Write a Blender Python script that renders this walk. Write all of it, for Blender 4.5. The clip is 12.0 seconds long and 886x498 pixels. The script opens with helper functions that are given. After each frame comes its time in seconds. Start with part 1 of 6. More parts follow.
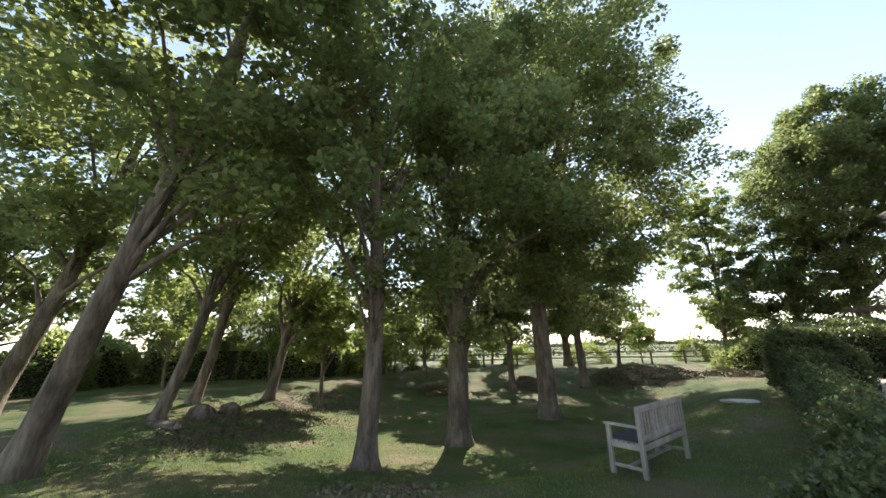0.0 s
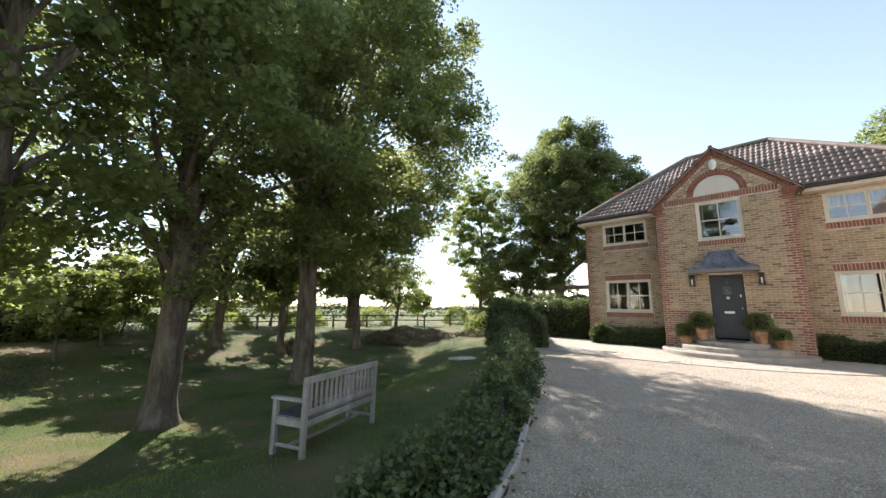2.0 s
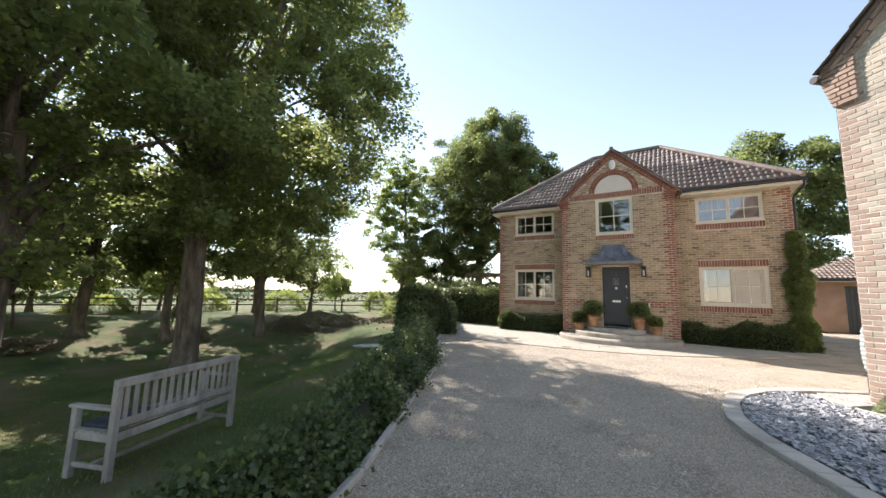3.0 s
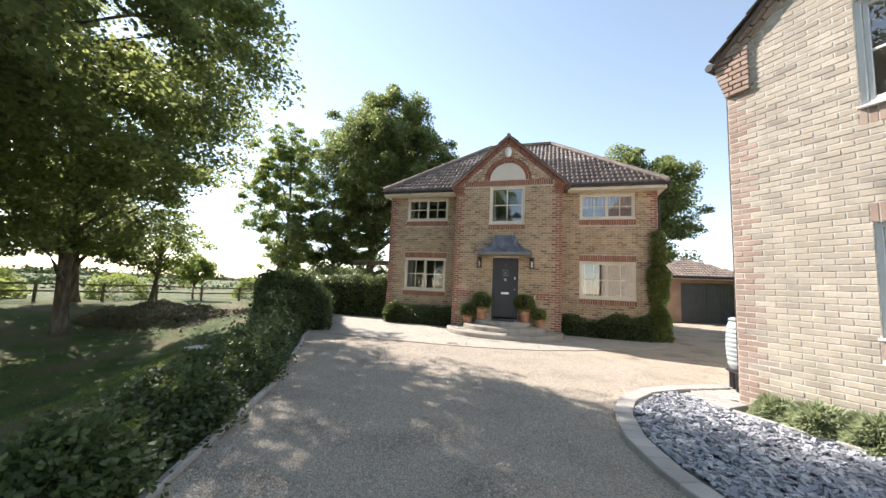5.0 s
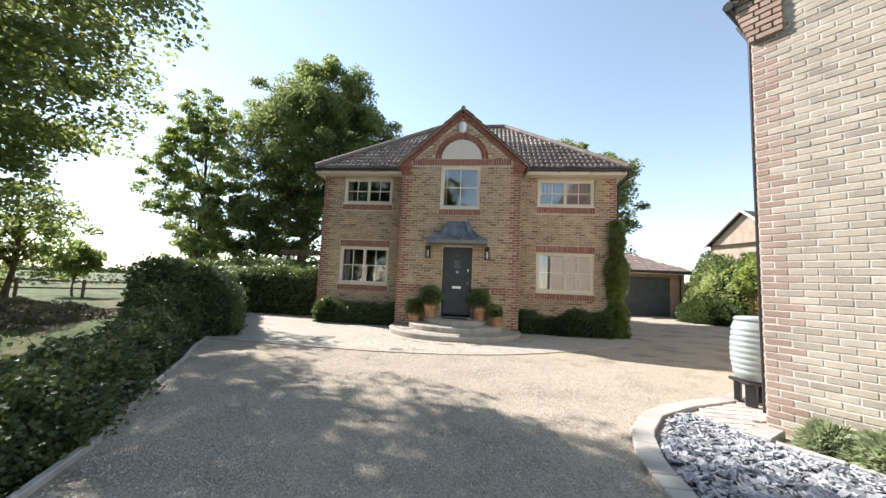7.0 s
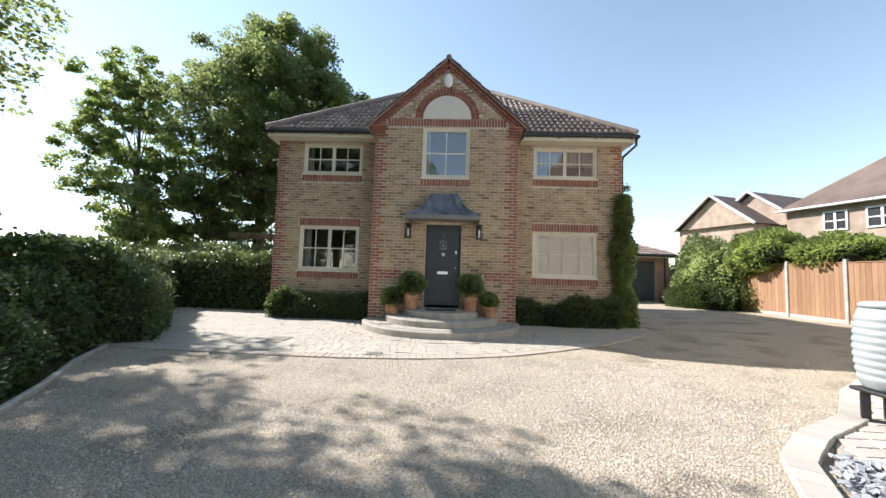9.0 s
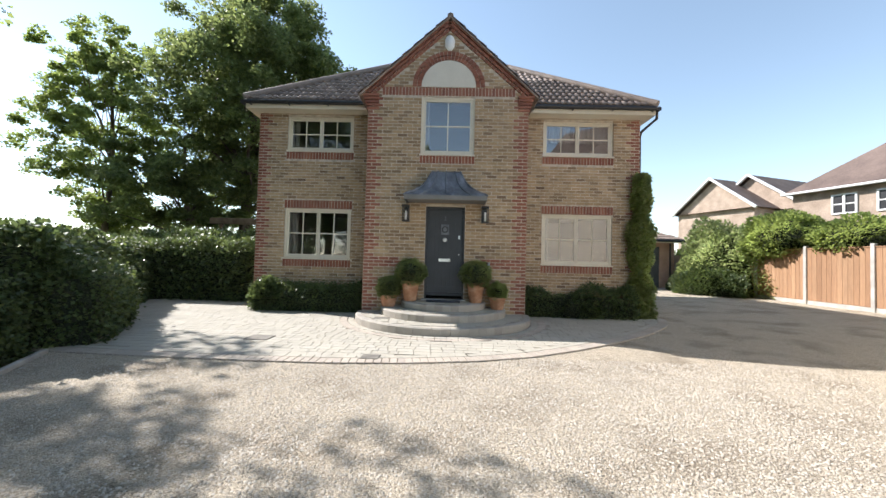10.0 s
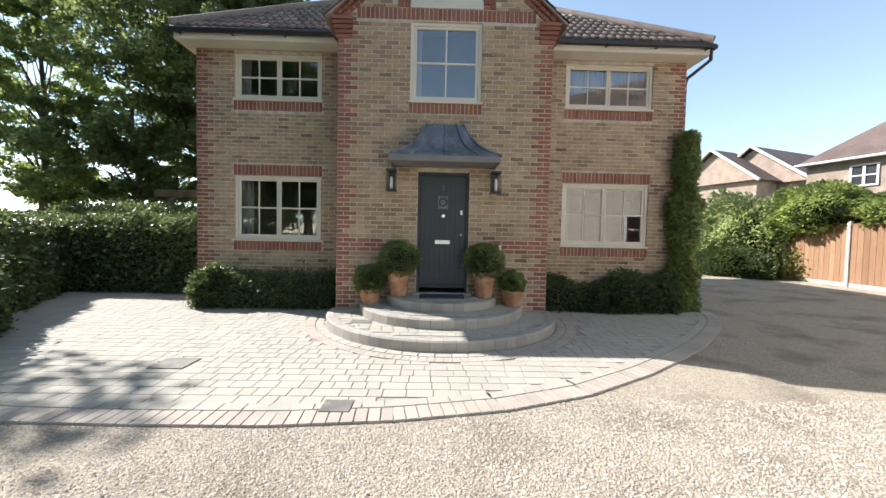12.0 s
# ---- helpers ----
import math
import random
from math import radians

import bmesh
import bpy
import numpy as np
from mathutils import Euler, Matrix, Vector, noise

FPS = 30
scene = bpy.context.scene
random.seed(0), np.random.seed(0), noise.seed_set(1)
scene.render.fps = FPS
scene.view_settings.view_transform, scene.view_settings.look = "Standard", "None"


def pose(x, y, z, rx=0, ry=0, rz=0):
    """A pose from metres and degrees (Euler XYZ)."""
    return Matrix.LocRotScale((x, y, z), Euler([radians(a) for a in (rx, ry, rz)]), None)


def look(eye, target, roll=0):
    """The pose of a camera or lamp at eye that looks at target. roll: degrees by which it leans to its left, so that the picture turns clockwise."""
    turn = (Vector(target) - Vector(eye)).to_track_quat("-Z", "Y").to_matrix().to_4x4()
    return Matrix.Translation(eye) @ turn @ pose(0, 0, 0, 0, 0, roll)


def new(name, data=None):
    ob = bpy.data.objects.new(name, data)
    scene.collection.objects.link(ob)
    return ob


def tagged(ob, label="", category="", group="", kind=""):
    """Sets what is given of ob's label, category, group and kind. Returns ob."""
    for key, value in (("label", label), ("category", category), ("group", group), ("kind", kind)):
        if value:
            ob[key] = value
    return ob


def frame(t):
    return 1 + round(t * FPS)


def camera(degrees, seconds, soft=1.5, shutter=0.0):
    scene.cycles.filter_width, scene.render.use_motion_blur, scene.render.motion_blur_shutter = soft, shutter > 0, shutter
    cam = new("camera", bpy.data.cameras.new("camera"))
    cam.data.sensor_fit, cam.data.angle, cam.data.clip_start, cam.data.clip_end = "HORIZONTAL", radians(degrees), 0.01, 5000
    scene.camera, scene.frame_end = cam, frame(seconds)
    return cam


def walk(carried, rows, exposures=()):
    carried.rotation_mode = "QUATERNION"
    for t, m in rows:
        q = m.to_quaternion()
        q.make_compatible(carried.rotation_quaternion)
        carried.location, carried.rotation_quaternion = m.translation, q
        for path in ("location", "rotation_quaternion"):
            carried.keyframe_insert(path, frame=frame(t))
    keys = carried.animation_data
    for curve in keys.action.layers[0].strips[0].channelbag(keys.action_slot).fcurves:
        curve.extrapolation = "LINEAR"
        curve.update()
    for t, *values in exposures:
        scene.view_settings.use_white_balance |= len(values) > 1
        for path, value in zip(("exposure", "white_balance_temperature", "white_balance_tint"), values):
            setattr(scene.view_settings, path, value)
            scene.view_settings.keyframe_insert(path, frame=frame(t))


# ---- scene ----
cam = camera(102.6, 12.0)
PATH = [
    (0, (1.758, -16.328, 1.386), (-0.101, -15.81, 1.909), -1.1),
    (0.5, (1.647, -15.776, 1.369), (-0.148, -15.012, 1.806), -0.7),
    (1, (1.636, -15.255, 1.349), (-0.045, -14.242, 1.735), -0.6),
    (1.5, (1.59, -14.807, 1.364), (0.058, -13.571, 1.717), -0.1),
    (2, (1.572, -14.387, 1.361), (0.181, -12.987, 1.684), 0.7),
    (2.5, (1.685, -14.029, 1.358), (0.445, -12.485, 1.639), 1.2),
    (3, (1.756, -13.646, 1.4), (0.665, -11.988, 1.65), 1.6),
    (3.5, (1.715, -13.256, 1.382), (0.787, -11.499, 1.616), 2.0),
    (3.7, (1.694, -13.128, 1.373), (0.825, -11.342, 1.609), 2.2),
    (5.5, (1.321, -11.631, 1.442), (0.84, -9.7, 1.641), 2.6),
    (6, (1.198, -11.232, 1.455), (0.816, -9.278, 1.645), 2.5),
    (6.5, (1.107, -10.817, 1.428), (0.793, -8.852, 1.622), 2.5),
    (7, (0.925, -10.47, 1.399), (0.667, -8.497, 1.593), 2.6),
    (8.8, (0.401, -8.937, 1.28), (0.313, -6.945, 1.436), 2.2),
    (9, (0.331, -8.755, 1.291), (0.255, -6.761, 1.428), 1.8),
    (9.5, (0.212, -8.345, 1.319), (0.153, -6.349, 1.42), 1.7),
    (10, (0.107, -7.884, 1.315), (0.071, -5.885, 1.375), 1.5),
    (10.5, (0.066, -7.461, 1.334), (0.058, -5.461, 1.353), 1.4),
    (11, (0.017, -6.979, 1.368), (0.037, -4.979, 1.347), 1.3),
    (11.5, (-0.043, -6.55, 1.442), (-0.014, -4.551, 1.369), 1.3),
    (12, (-0.116, -6.066, 1.423), (-0.074, -4.068, 1.346), 1.2),
]
EXPOSURES = [(0, 1.32, 6800, 16.5), (3.5, 1.24, 6800, 16), (6.5, 1.16, 6600, 14.2), (9.5, 1.07, 6350, 12), (12, 1.13, 6250, 11.7)]
walk(cam, [(t, look(eye, target, roll)) for t, eye, target, roll in PATH], EXPOSURES)

# ---- world and sun ----
SUN_DIR = Vector((-0.700, 0.325, 0.636)).normalized()
world = bpy.data.worlds.new("world")
scene.world = world
world.use_nodes = True
wn = world.node_tree.nodes
sky = wn.new("ShaderNodeTexSky")
sky.sky_type = "NISHITA"
sky.sun_disc = False
sky.sun_elevation = math.asin(SUN_DIR.z)
sky.sun_rotation = math.atan2(SUN_DIR.x, SUN_DIR.y)
sky.air_density, sky.dust_density, sky.ozone_density = 1.0, 0.05, 1.0
wn["Background"].inputs[1].default_value = 0.125
soft_sky = wn.new("ShaderNodeHueSaturation")
soft_sky.inputs["Hue"].default_value, soft_sky.inputs["Saturation"].default_value = 0.488, 0.8
world.node_tree.links.new(sky.outputs[0], soft_sky.inputs["Color"])
world.node_tree.links.new(soft_sky.outputs[0], wn["Background"].inputs[0])
sun = new("sun", bpy.data.lights.new("sun", "SUN"))
sun.data.energy, sun.data.angle, sun.data.color = 4.75, radians(0.55), (1.0, 0.955, 0.905)
sun.matrix_world = look(SUN_DIR * 60, (0, 0, 0))


# ---- materials ----
def surface(name, colours, rough=0.8, scale=6.0, fine=60.0, bump=0.3, mix=0.5, per="", metal=0.0, var=0.25, depth=0.01, stretch=(1, 1, 1), translucent=0.0, spec=0.5):
    """A surface whose colours change at two scales, and from piece to piece where per says so."""
    m = bpy.data.materials.new(name)
    m.use_nodes = True
    n, l = m.node_tree.nodes, m.node_tree.links
    p = n["Principled BSDF"]
    co = n.new("ShaderNodeTexCoord")
    mp = n.new("ShaderNodeMapping")
    mp.inputs["Scale"].default_value = stretch
    l.new((n.new("ShaderNodeNewGeometry").outputs["Position"] if per else co.outputs["Object"]), mp.inputs[0])
    big = n.new("ShaderNodeTexNoise")
    big.inputs["Scale"].default_value, big.inputs["Detail"].default_value = scale, 5
    small = n.new("ShaderNodeTexNoise")
    small.inputs["Scale"].default_value, small.inputs["Detail"].default_value = fine, 4
    l.new(mp.outputs[0], big.inputs["Vector"]), l.new(mp.outputs[0], small.inputs["Vector"])
    ramp = n.new("ShaderNodeValToRGB")
    while len(ramp.color_ramp.elements) < len(colours):
        ramp.color_ramp.elements.new(0.5)
    for i, c in enumerate(colours):
        ramp.color_ramp.elements[i].position = i / max(1, len(colours) - 1) if per else 0.3 + 0.4 * i / max(1, len(colours) - 1)
        ramp.color_ramp.elements[i].color = (*c, 1)
    if per == "object":
        l.new(n.new("ShaderNodeObjectInfo").outputs["Random"], ramp.inputs[0])
    elif per == "island":
        l.new(n.new("ShaderNodeNewGeometry").outputs["Random Per Island"], ramp.inputs[0])
    else:
        l.new(big.outputs[0], ramp.inputs[0])
    add = n.new("ShaderNodeMath")
    add.operation = "ADD"
    l.new(big.outputs[0], add.inputs[0]), l.new(small.outputs[0], add.inputs[1])
    shade = n.new("ShaderNodeMapRange")
    shade.inputs[1].default_value, shade.inputs[2].default_value = 0.7, 1.3
    shade.inputs[3].default_value, shade.inputs[4].default_value = 1 - var, 1 + var
    l.new(add.outputs[0], shade.inputs[0])
    hsv = n.new("ShaderNodeHueSaturation")
    l.new(ramp.outputs[0], hsv.inputs["Color"]), l.new(shade.outputs[0], hsv.inputs["Value"])
    l.new(hsv.outputs[0], p.inputs["Base Color"])
    p.inputs["Roughness"].default_value, p.inputs["Metallic"].default_value = rough, metal
    p.inputs["Specular IOR Level"].default_value = spec
    if bump:
        b = n.new("ShaderNodeBump")
        b.inputs["Strength"].default_value, b.inputs["Distance"].default_value = bump, depth
        l.new(small.outputs[0], b.inputs["Height"]), l.new(b.outputs[0], p.inputs["Normal"])
    if translucent:
        t = n.new("ShaderNodeBsdfTranslucent")
        warm = n.new("ShaderNodeHueSaturation")
        warm.inputs["Hue"].default_value, warm.inputs["Saturation"].default_value, warm.inputs["Value"].default_value = 0.485, 1.1, 2.6
        l.new(hsv.outputs[0], warm.inputs["Color"]), l.new(warm.outputs[0], t.inputs[0])
        mx = n.new("ShaderNodeMixShader")
        mx.inputs[0].default_value = translucent
        l.new(p.outputs[0], mx.inputs[1]), l.new(t.outputs[0], mx.inputs[2])
        l.new(mx.outputs[0], n["Material Output"].inputs[0])
    return m


BUFF = [(0.17, 0.11, 0.072), (0.36, 0.255, 0.155), (0.43, 0.31, 0.19), (0.39, 0.28, 0.165), (0.24, 0.165, 0.105), (0.46, 0.34, 0.215), (0.39, 0.275, 0.17)]
RED = [(0.25, 0.095, 0.062), (0.31, 0.13, 0.085), (0.21, 0.08, 0.055), (0.33, 0.155, 0.105)]
PALE = [(0.52, 0.455, 0.355), (0.57, 0.50, 0.395), (0.48, 0.415, 0.32), (0.60, 0.53, 0.425), (0.40, 0.35, 0.285), (0.54, 0.47, 0.37)]
ROSE = [(0.41, 0.295, 0.23), (0.46, 0.345, 0.275), (0.38, 0.265, 0.205), (0.49, 0.39, 0.315)]
M = {}
for key, cols in (("buff", BUFF), ("red", RED), ("pale", PALE), ("rose", ROSE)):
    for per in ("object", "island"):
        M[key + "_" + per] = surface("brick_" + key + "_" + per, cols, 0.9, 3, 70, 0.5, per=per, var=0.22, depth=0.004)
M["mortar"] = surface("mortar", [(0.68, 0.64, 0.57), (0.76, 0.73, 0.66)], 0.95, 8, 120, 0.4, depth=0.003)
M["mortar_dark"] = surface("mortar_weathered", [(0.50, 0.435, 0.35), (0.58, 0.51, 0.42)], 0.95, 8, 120, 0.4, depth=0.003)
for per in ("object", "island"):
    M["tile_" + per] = surface("roof_tile_" + per, [(0.14, 0.10, 0.08), (0.21, 0.16, 0.13), (0.17, 0.13, 0.105), (0.28, 0.22, 0.18)], 0.62, 2, 40, 0.5, per=per, var=0.3, depth=0.004)
    M["paver_" + per] = surface("paver_" + per, [(0.40, 0.37, 0.305), (0.425, 0.395, 0.33), (0.41, 0.38, 0.315), (0.39, 0.36, 0.30), (0.435, 0.405, 0.345)], 0.9, 2, 90, 0.5, per=per, var=0.1, depth=0.004)
    M["edge_" + per] = surface("edging_block_" + per, [(0.40, 0.345, 0.285), (0.435, 0.38, 0.315), (0.37, 0.32, 0.27)], 0.9, 2, 90, 0.5, per=per, var=0.2, depth=0.004)
    M["kerb_" + per] = surface("kerb_block_" + per, [(0.40, 0.37, 0.33), (0.47, 0.44, 0.39), (0.36, 0.33, 0.30)], 0.9, 2, 90, 0.4, per=per, var=0.15, depth=0.004)
    M["step_" + per] = surface("step_block_" + per, [(0.36, 0.33, 0.285), (0.40, 0.365, 0.315), (0.33, 0.30, 0.26)], 0.9, 2, 90, 0.4, per=per, var=0.12, depth=0.004)
    M["fence_" + per] = surface("fence_board_" + per, [(0.29, 0.16, 0.085), (0.34, 0.20, 0.11), (0.25, 0.135, 0.07)], 0.8, 3, 40, 0.4, per=per, var=0.2, stretch=(1, 1, 0.1))
M["verge"] = surface("verge_mortar", [(0.22, 0.17, 0.14), (0.29, 0.23, 0.19)], 0.9, 4, 60, 0.4, var=0.2)
M["far_brick"] = surface("far_brick", [(0.40, 0.25, 0.17), (0.47, 0.32, 0.23)], 0.9, 1.5, 40, 0.3, var=0.2)
M["pink_brick"] = surface("pale_pink_brick", [(0.35, 0.265, 0.20), (0.43, 0.335, 0.26)], 0.9, 1.5, 14, 0.3, var=0.2)
M["far_tile"] = surface("far_roof_tile", [(0.115, 0.08, 0.065), (0.155, 0.11, 0.09)], 0.85, 0.8, 12, 0.4, var=0.2)
M["joint"] = surface("sand_joint", [(0.31, 0.275, 0.225), (0.38, 0.34, 0.285)], 0.95, 6, 90)
M["gravel"] = surface("gravel_bed", [(0.365, 0.308, 0.23), (0.47, 0.412, 0.322), (0.41, 0.357, 0.275)], 0.95, 1.4, 150, 0.8, var=0.25, depth=0.015)
def pebbles(m, scale, dark, pale, bump):
    """Gives a ground material the look of loose stones: a colour and a rise for every cell."""
    n, l = m.node_tree.nodes, m.node_tree.links
    p = n["Principled BSDF"]
    co = n.new("ShaderNodeTexCoord")
    warp = n.new("ShaderNodeMapping")
    warp.inputs["Scale"].default_value = (1, 1.3, 1)
    v = n.new("ShaderNodeTexVoronoi")
    v.inputs["Scale"].default_value = scale
    l.new(co.outputs["Object"], warp.inputs[0]), l.new(warp.outputs[0], v.inputs["Vector"])
    sep = n.new("ShaderNodeSeparateColor")
    l.new(v.outputs["Color"], sep.inputs[0])
    ramp = n.new("ShaderNodeValToRGB")
    ramp.color_ramp.elements.new(0.5)
    for e, (pos, c) in zip(ramp.color_ramp.elements, ((0.0, dark), (0.45, tuple((a + b) / 2 for a, b in zip(dark, pale))), (1.0, pale))):
        e.position, e.color = pos, (*c, 1)
    l.new(sep.outputs[0], ramp.inputs[0])
    mix = n.new("ShaderNodeMix")
    mix.data_type, mix.blend_type = "RGBA", "MULTIPLY"
    mix.inputs["Factor"].default_value = 1.0
    old = p.inputs["Base Color"].links[0].from_socket
    l.new(old, mix.inputs["A"]), l.new(ramp.outputs[0], mix.inputs["B"])
    l.new(mix.outputs["Result"], p.inputs["Base Color"])
    b = n.new("ShaderNodeBump")
    b.invert = True
    b.inputs["Strength"].default_value, b.inputs["Distance"].default_value = bump, 0.012
    l.new(v.outputs["Distance"], b.inputs["Height"]), l.new(p.inputs["Normal"].links[0].from_socket, b.inputs["Normal"])
    l.new(b.outputs[0], p.inputs["Normal"])


pebbles(M["gravel"], 92, (0.64, 0.61, 0.58), (1.38, 1.36, 1.34), 0.85)
M["stone"] = surface("gravel_stone", [(0.44, 0.385, 0.31), (0.55, 0.495, 0.415), (0.30, 0.25, 0.19), (0.51, 0.455, 0.375), (0.36, 0.31, 0.24), (0.61, 0.56, 0.48)], 0.85, 3, 120, 0.2, per="island", var=0.12)
M["slate"] = surface("slate_chip", [(0.27, 0.28, 0.30), (0.38, 0.39, 0.41), (0.19, 0.20, 0.22), (0.48, 0.49, 0.50), (0.33, 0.32, 0.33)], 0.6, 3, 60, 0.4, per="island", var=0.2)
M["slate_bed"] = surface("slate_bed", [(0.10, 0.10, 0.105), (0.16, 0.16, 0.165)], 0.9, 9, 60)
M["grass"] = surface("lawn", [(0.055, 0.095, 0.02), (0.085, 0.135, 0.026), (0.13, 0.125, 0.05), (0.17, 0.125, 0.075)], 0.95, 0.55, 70, 1.0, var=0.4, depth=0.05)
M["blade"] = surface("grass_blade", [(0.075, 0.13, 0.022), (0.10, 0.165, 0.028), (0.15, 0.165, 0.05), (0.085, 0.14, 0.025)], 0.7, 1, 20, 0, per="island", var=0.25, translucent=0.35)
M["bark"] = surface("bark", [(0.095, 0.068, 0.048), (0.15, 0.115, 0.085), (0.20, 0.16, 0.12)], 0.95, 5, 22, 1.0, var=0.35, depth=0.05, stretch=(1, 1, 0.25))
LEAF = dict(rough=0.5, scale=0.7, fine=3, bump=0, per="island", var=0.4, translucent=0.57, spec=0.4)
M["leaf"] = surface("sycamore_leaf", [(0.088, 0.113, 0.048), (0.116, 0.143, 0.057), (0.143, 0.172, 0.063), (0.10, 0.124, 0.051)], **LEAF)
M["leaf_b"] = surface("ash_leaf", [(0.10, 0.132, 0.048), (0.134, 0.168, 0.054), (0.117, 0.15, 0.05), (0.15, 0.186, 0.06)], **LEAF)
M["leaf_dark"] = surface("mature_tree_leaf", [(0.078, 0.102, 0.045), (0.102, 0.129, 0.053), (0.127, 0.154, 0.059), (0.09, 0.113, 0.048)], **LEAF)
M["laurel"] = surface("laurel_leaf", [(0.065, 0.09, 0.035), (0.085, 0.12, 0.045), (0.12, 0.155, 0.055), (0.07, 0.10, 0.04)], rough=0.36, scale=0.8, fine=4, bump=0, per="island", var=0.3, translucent=0.25)
M["shrub"] = surface("shrub_leaf", [(0.042, 0.066, 0.026), (0.066, 0.094, 0.034), (0.10, 0.13, 0.042), (0.05, 0.076, 0.029)], rough=0.55, scale=0.8, fine=4, bump=0, per="island", var=0.3, translucent=0.25)
M["litter"] = surface("leaf_litter", [(0.19, 0.14, 0.095), (0.25, 0.195, 0.13), (0.15, 0.15, 0.075), (0.22, 0.17, 0.11)], rough=0.8, scale=0.8, fine=4, bump=0, per="island", var=0.3)
M["climber"] = surface("creeper_leaf", [(0.12, 0.16, 0.07), (0.16, 0.20, 0.08), (0.14, 0.17, 0.075), (0.20, 0.22, 0.11)], **LEAF)
M["lavender"] = surface("lavender_leaf", [(0.26, 0.31, 0.18), (0.33, 0.37, 0.22), (0.29, 0.34, 0.20)], rough=0.7, scale=2, fine=9, bump=0, per="island", var=0.25, translucent=0.2)
# near-black: paints the shade deep inside hedges and bushes
M["core"] = surface("inner_shade", [(0.012, 0.016, 0.008), (0.022, 0.028, 0.012)], 1.0, 4, 30, 0.5, depth=0.05)
M["cream"] = surface("cream_paint", [(0.70, 0.64, 0.52), (0.74, 0.68, 0.56)], 0.45, 2, 30, 0.05, var=0.04)
M["white"] = surface("white_paint", [(0.78, 0.77, 0.74), (0.83, 0.82, 0.79)], 0.4, 2, 30, 0.05, var=0.03)
M["panel"] = surface("arch_panel_paint", [(0.62, 0.58, 0.50), (0.66, 0.62, 0.54)], 0.6, 2, 30, 0.05, var=0.04)
M["lead"] = surface("weathered_lead", [(0.10, 0.11, 0.13), (0.16, 0.17, 0.19), (0.22, 0.23, 0.25)], 0.5, 5, 40, 0.3, metal=0.35, var=0.25, depth=0.004, stretch=(1, 1, 0.4))
M["wood_grey"] = surface("grey_canopy_paint", [(0.17, 0.165, 0.155), (0.21, 0.205, 0.195)], 0.6, 3, 50, 0.08, var=0.08)
M["door"] = surface("slate_grey_door_paint", [(0.035, 0.038, 0.045), (0.045, 0.048, 0.055)], 0.45, 3, 60, 0.08, var=0.08)
M["chrome"] = surface("brushed_metal", [(0.6, 0.6, 0.6), (0.7, 0.7, 0.7)], 0.28, 9, 80, 0.05, metal=1.0, var=0.05)
M["black"] = surface("black_plastic", [(0.02, 0.02, 0.022), (0.03, 0.03, 0.032)], 0.4, 3, 50, 0.05, var=0.1)
M["terra"] = surface("terracotta", [(0.42, 0.19, 0.10), (0.50, 0.26, 0.15), (0.56, 0.36, 0.25)], 0.85, 7, 60, 0.2, var=0.15, depth=0.003)
M["teak"] = surface("weathered_teak", [(0.23, 0.205, 0.18), (0.31, 0.28, 0.245), (0.36, 0.33, 0.295)], 0.85, 4, 60, 0.4, var=0.2, depth=0.003, stretch=(1, 1, 0.3))
M["wood_dark"] = surface("weathered_fence_timber", [(0.14, 0.095, 0.06), (0.21, 0.15, 0.10)], 0.9, 4, 40, 0.5, var=0.3, depth=0.006)
M["butt"] = surface("grey_green_plastic", [(0.31, 0.36, 0.37), (0.35, 0.40, 0.41)], 0.45, 3, 60, 0.05, var=0.05)
M["concrete"] = surface("concrete", [(0.36, 0.34, 0.31), (0.44, 0.42, 0.38)], 0.9, 4, 60, 0.4, var=0.15, depth=0.004)
M["render"] = surface("pale_render", [(0.62, 0.60, 0.54), (0.70, 0.68, 0.62)], 0.9, 2, 40, 0.2, var=0.1)
M["curtain"] = surface("curtain_cloth", [(0.55, 0.52, 0.46), (0.66, 0.63, 0.57)], 0.95, 4, 60, 0.1, var=0.1, stretch=(4, 4, 0.3))
M["plaster"] = surface("room_plaster", [(0.32, 0.30, 0.27), (0.36, 0.34, 0.31)], 0.95, 3, 30, 0.05, var=0.05)
M["soil"] = surface("dry_soil", [(0.13, 0.10, 0.07), (0.20, 0.155, 0.11)], 0.95, 3, 30, 1.0, var=0.3, depth=0.05)
M["garage"] = surface("garage_door_paint", [(0.07, 0.08, 0.08), (0.09, 0.10, 0.10)], 0.5, 3, 60, 0.05, var=0.1)
M["iron"] = surface("cast_iron_cover", [(0.16, 0.15, 0.13), (0.24, 0.22, 0.19)], 0.7, 8, 60, 0.6, metal=0.3, var=0.2)
M["far_leaf"] = surface("far_scrub", [(0.09, 0.13, 0.045), (0.13, 0.17, 0.06), (0.16, 0.19, 0.08)], 0.9, 0.2, 2, 0, per="island", var=0.25)
M["cushion"] = surface("dark_cushion", [(0.03, 0.035, 0.045), (0.06, 0.065, 0.08)], 0.9, 12, 60, 0.3, var=0.2)
g = bpy.data.materials.new("window_glass")
g.use_nodes = True
gp = g.node_tree.nodes["Principled BSDF"]
gp.inputs["Transmission Weight"].default_value, gp.inputs["Roughness"].default_value, gp.inputs["IOR"].default_value = 1.0, 0.0, 2.1
M["glass"] = g


# ---- building blocks ----
def part(name, bm, material, parent=None, label=""):
    me = bpy.data.meshes.new(name)
    bm.to_mesh(me)
    bm.free()
    me.materials.append(material)
    ob = new(name, me)
    ob.parent = parent
    if label:
        ob["label"] = label
    return ob


